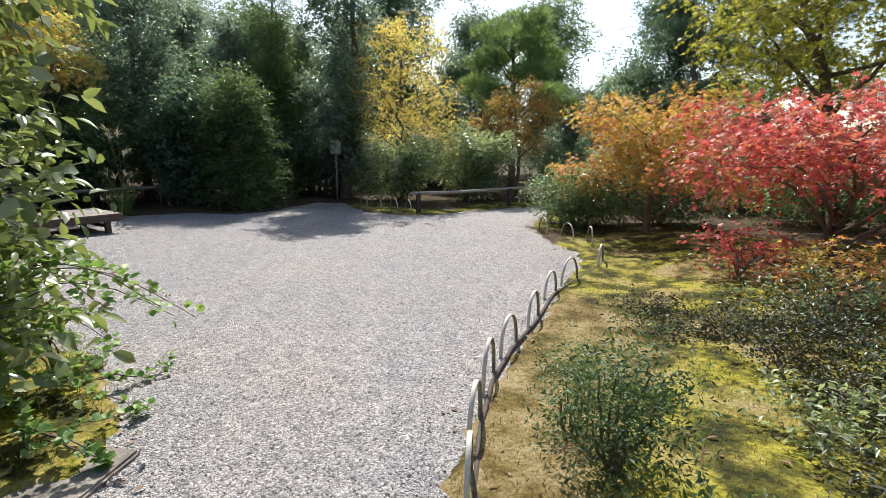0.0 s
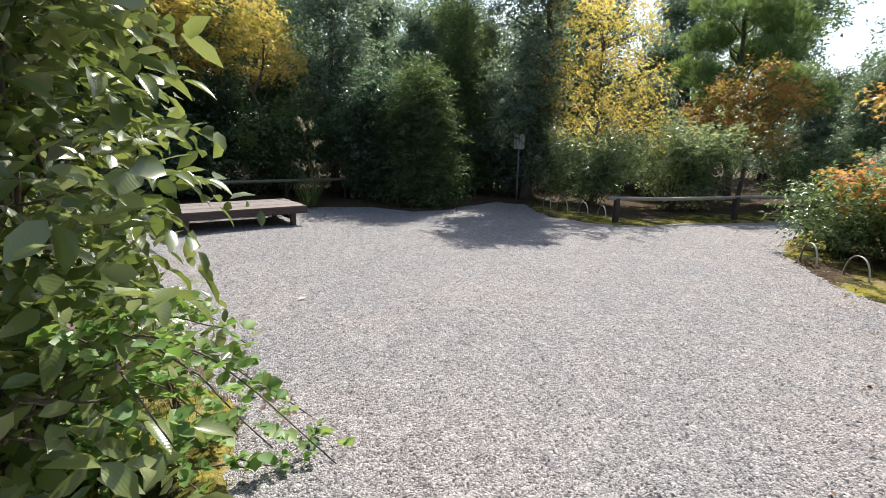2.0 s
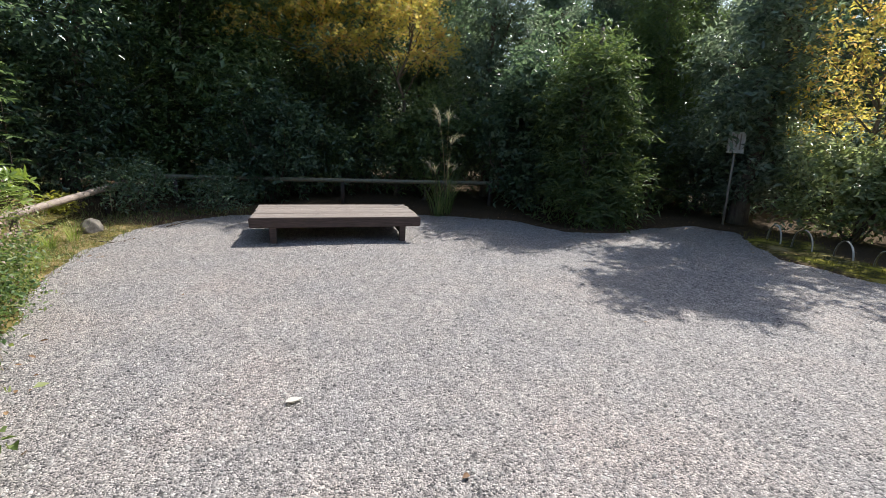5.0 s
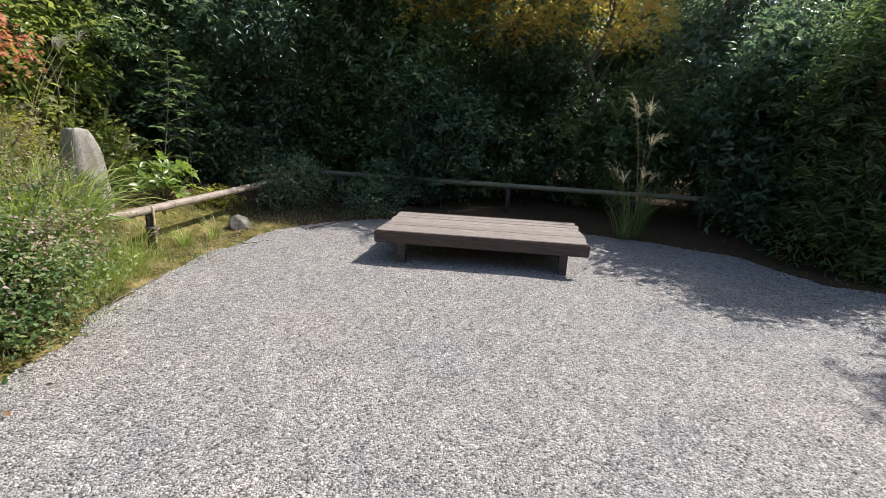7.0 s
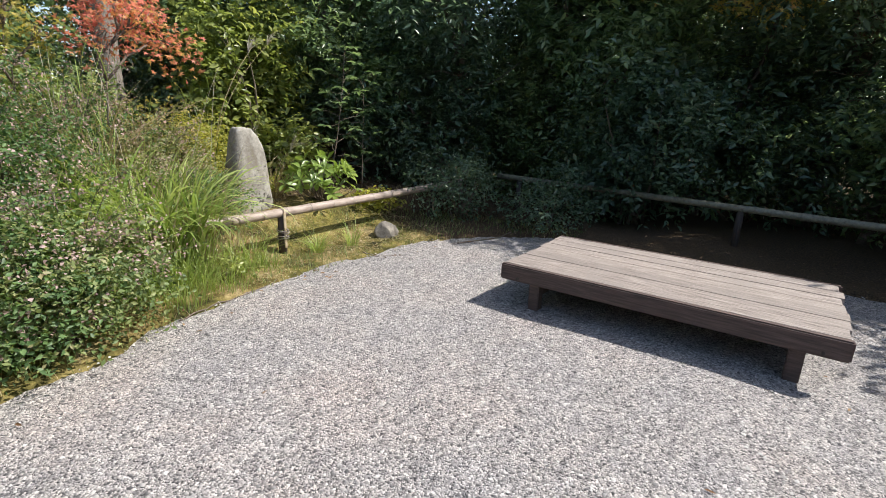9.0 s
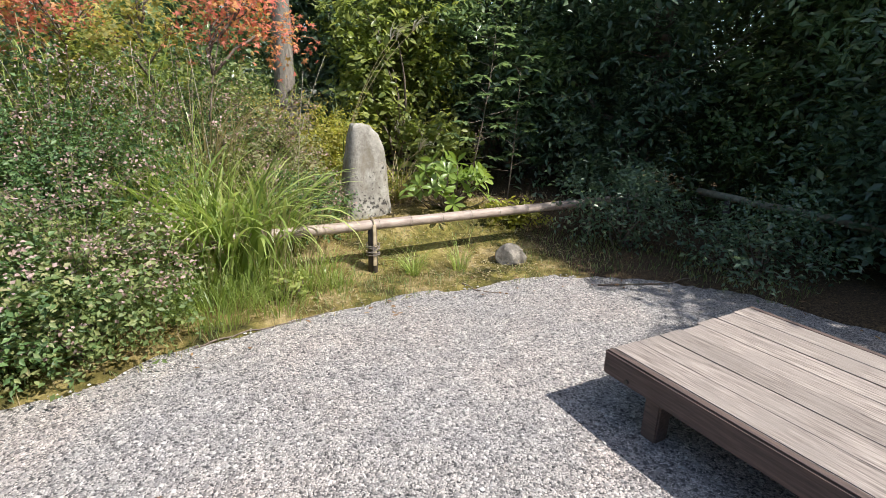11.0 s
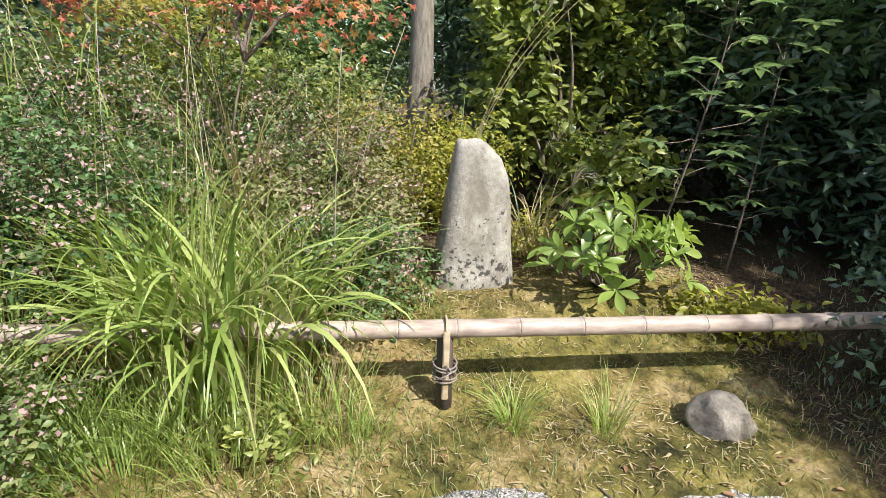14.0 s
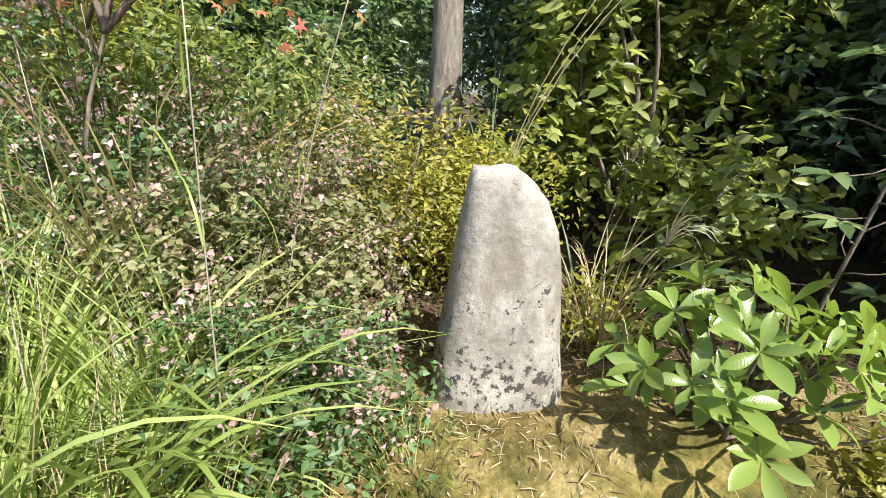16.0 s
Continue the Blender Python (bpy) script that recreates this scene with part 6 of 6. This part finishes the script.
# ---- ground cover ----
def ground_grass(name, n, lo, hi, seed, lengths, width, mat, label, test, arch=0.4):
    rng = np.random.default_rng(seed)
    p = scatter(n, lo, hi, rng, test)
    c = np.sin(3.1 * p[:, 0] + 1) * np.sin(2.7 * p[:, 1]) + 0.6 * np.sin(7.3 * p[:, 0]) * np.sin(6.1 * p[:, 1] + 2)
    p = p[c > rng.uniform(-0.9, 0.5, len(p))]
    P = np.column_stack([p, np.maximum(height(p[:, 0], p[:, 1]), -0.01) - 0.005])
    m = len(P)
    v, f = ribbons(P, rng.uniform(0, 6.28, m), rng.uniform(*lengths, m), np.full(m, width), rng, arch, 3, 0.4)
    tagged(put(name, mesh(name, v, f, mat)), label, "grass", kind="stuff")


ground_grass("moss_blades", 24000, (-2.6, 1.0), (1.6, 7.6), 431, (0.012, 0.035), 0.004, MOSSLEAF, "short yellow-green moss shoots on the ground", lambda d, q: d > 0.03)
ground_grass("verge_grass", 17000, (-12.0, -1.2), (-4.0, 1.2), 432, (0.02, 0.09), 0.004, MEADOW, "short grass and moss shoots along the gravel's edge", lambda d, q: (d > -0.03) & (d < 1.2))
ground_grass("verge_straw", 5000, (-12.0, -2.2), (-4.0, 1.2), 433, (0.03, 0.1), 0.003, STRAW, "dry grass bits along the gravel's edge", lambda d, q: (d > -0.05) & (d < 2.2))
ground_grass("back_verge_grass", 4000, (-9.5, 7.5), (-2.5, 10.5), 434, (0.03, 0.08), 0.005, MOSSLEAF, "short grass and moss shoots by the back fence", lambda d, q: (d > -0.02) & (d < 1.0))
ground_grass("start_verge_grass", 5000, (-4.6, -0.3), (-2.0, 1.4), 435, (0.02, 0.06), 0.004, MOSSLEAF, "short yellow moss shoots under the shrub", lambda d, q: d > -0.02)


def bank_litter():
    """Dry blades, stalks and crumbled leaves lying on the bare ground round the standing stone."""
    rng = np.random.default_rng(437)
    n = 9000
    p = rng.uniform((-11.0, -2.4), (-7.9, -0.2), (n, 2))
    c = np.sin(4.1 * p[:, 0] + 1) * np.sin(3.7 * p[:, 1]) + 0.7 * np.sin(9.3 * p[:, 0]) * np.sin(8.1 * p[:, 1] + 2)
    p = p[(c > rng.uniform(-1.2, 0.6, n)) & (outside(p[:, 0], p[:, 1]) > 0.02)]
    P = np.column_stack([p, height(p[:, 0], p[:, 1]) + 0.006])
    D = np.column_stack([rng.normal(size=(len(p), 2)), rng.uniform(-0.1, 0.35, len(p))])
    L = rng.uniform(0.012, 0.075, len(p))
    v, f = leaves(P, D, np.array([0, 0, 1.0]) + rng.normal(size=P.shape) * 0.4, L, np.minimum(0.006, L * 0.35) * rng.uniform(0.5, 1.5, len(p)), rng, 1)
    tagged(put("bank_litter", mesh("bank_litter", v, f, STRAW)), "straw-coloured dry grass bits lying round the stone", "litter", kind="stuff")


bank_litter()


def fallen_leaves():
    rng = np.random.default_rng(441)
    p = scatter(3600, (-12.5, -2.2), (0.8, 9.5), rng, lambda d, q: (np.abs(d) < 0.25) | ((d > 0) & (rng.uniform(size=len(d)) < 0.35)) | (rng.uniform(size=len(d)) < 0.02))
    P = np.column_stack([p, np.maximum(height(p[:, 0], p[:, 1]), 0.0) + 0.008])
    D = np.column_stack([rng.normal(size=(len(p), 2)), rng.uniform(-0.05, 0.3, len(p))])
    v, f = leaves(P, D, np.array([0, 0, 1.0]) + rng.normal(size=P.shape) * 0.25, rng.uniform(0.02, 0.055, len(P)), rng.uniform(0.012, 0.028, len(P)), rng, 2)
    m = leaf_mat("dead_leaf", [(0.0, (0.10, 0.05, 0.025)), (0.5, (0.22, 0.12, 0.06)), (1.0, (0.42, 0.27, 0.14))], 0.7, 0.15)
    tagged(put("fallen_leaves", mesh("fallen_leaves", v, f, m)), "small brown fallen leaves lying on moss and gravel", "leaves", kind="stuff")
    pale = leaf_shape("fallen_leaf", 0.09, 0.05, PAPER, 0.03, 0.1)
    for x, y, a in ((-5.52, 2.13, 20),):
        o = new("fallen_leaf", pale)
        o.matrix_world = pose(x, y, 0.011, 1, -1, a)
        tagged(o, "pale dry leaf lying on the gravel", "leaf")


fallen_leaves()


def fallen_stick(pts, r, label):
    p = np.array(pts, float)
    t, k = np.linspace(0, len(p) - 1, 16), np.arange(len(p))
    q = np.stack([np.interp(t, k, p[:, 0]), np.interp(t, k, p[:, 1]), np.full(16, 0.0)], 1)
    q[:, 2] = np.maximum(height(q[:, 0], q[:, 1]), 0.0) + r * 0.8
    ob = thing("fallen_stick", q[0, 0], q[0, 1], 0, label, "stick")
    tube_part("stick", [(q - np.array([q[0, 0], q[0, 1], 0]), np.linspace(r, r * 0.5, 16))], BARK, ob, 6)


fallen_stick([(-7.6, -0.02), (-8.0, -0.1), (-8.5, -0.19)], 0.006, "thin dry stick along the gravel's edge")
fallen_stick([(-9.55, -0.22), (-9.62, -0.1), (-9.72, 0.0), (-9.78, 0.02)], 0.005, "curled dry stalk on the gravel's edge")
fallen_stick([(-10.6, 0.22), (-11.1, 0.42), (-11.5, 0.5)], 0.008, "bare twig lying on the gravel by the bushes")
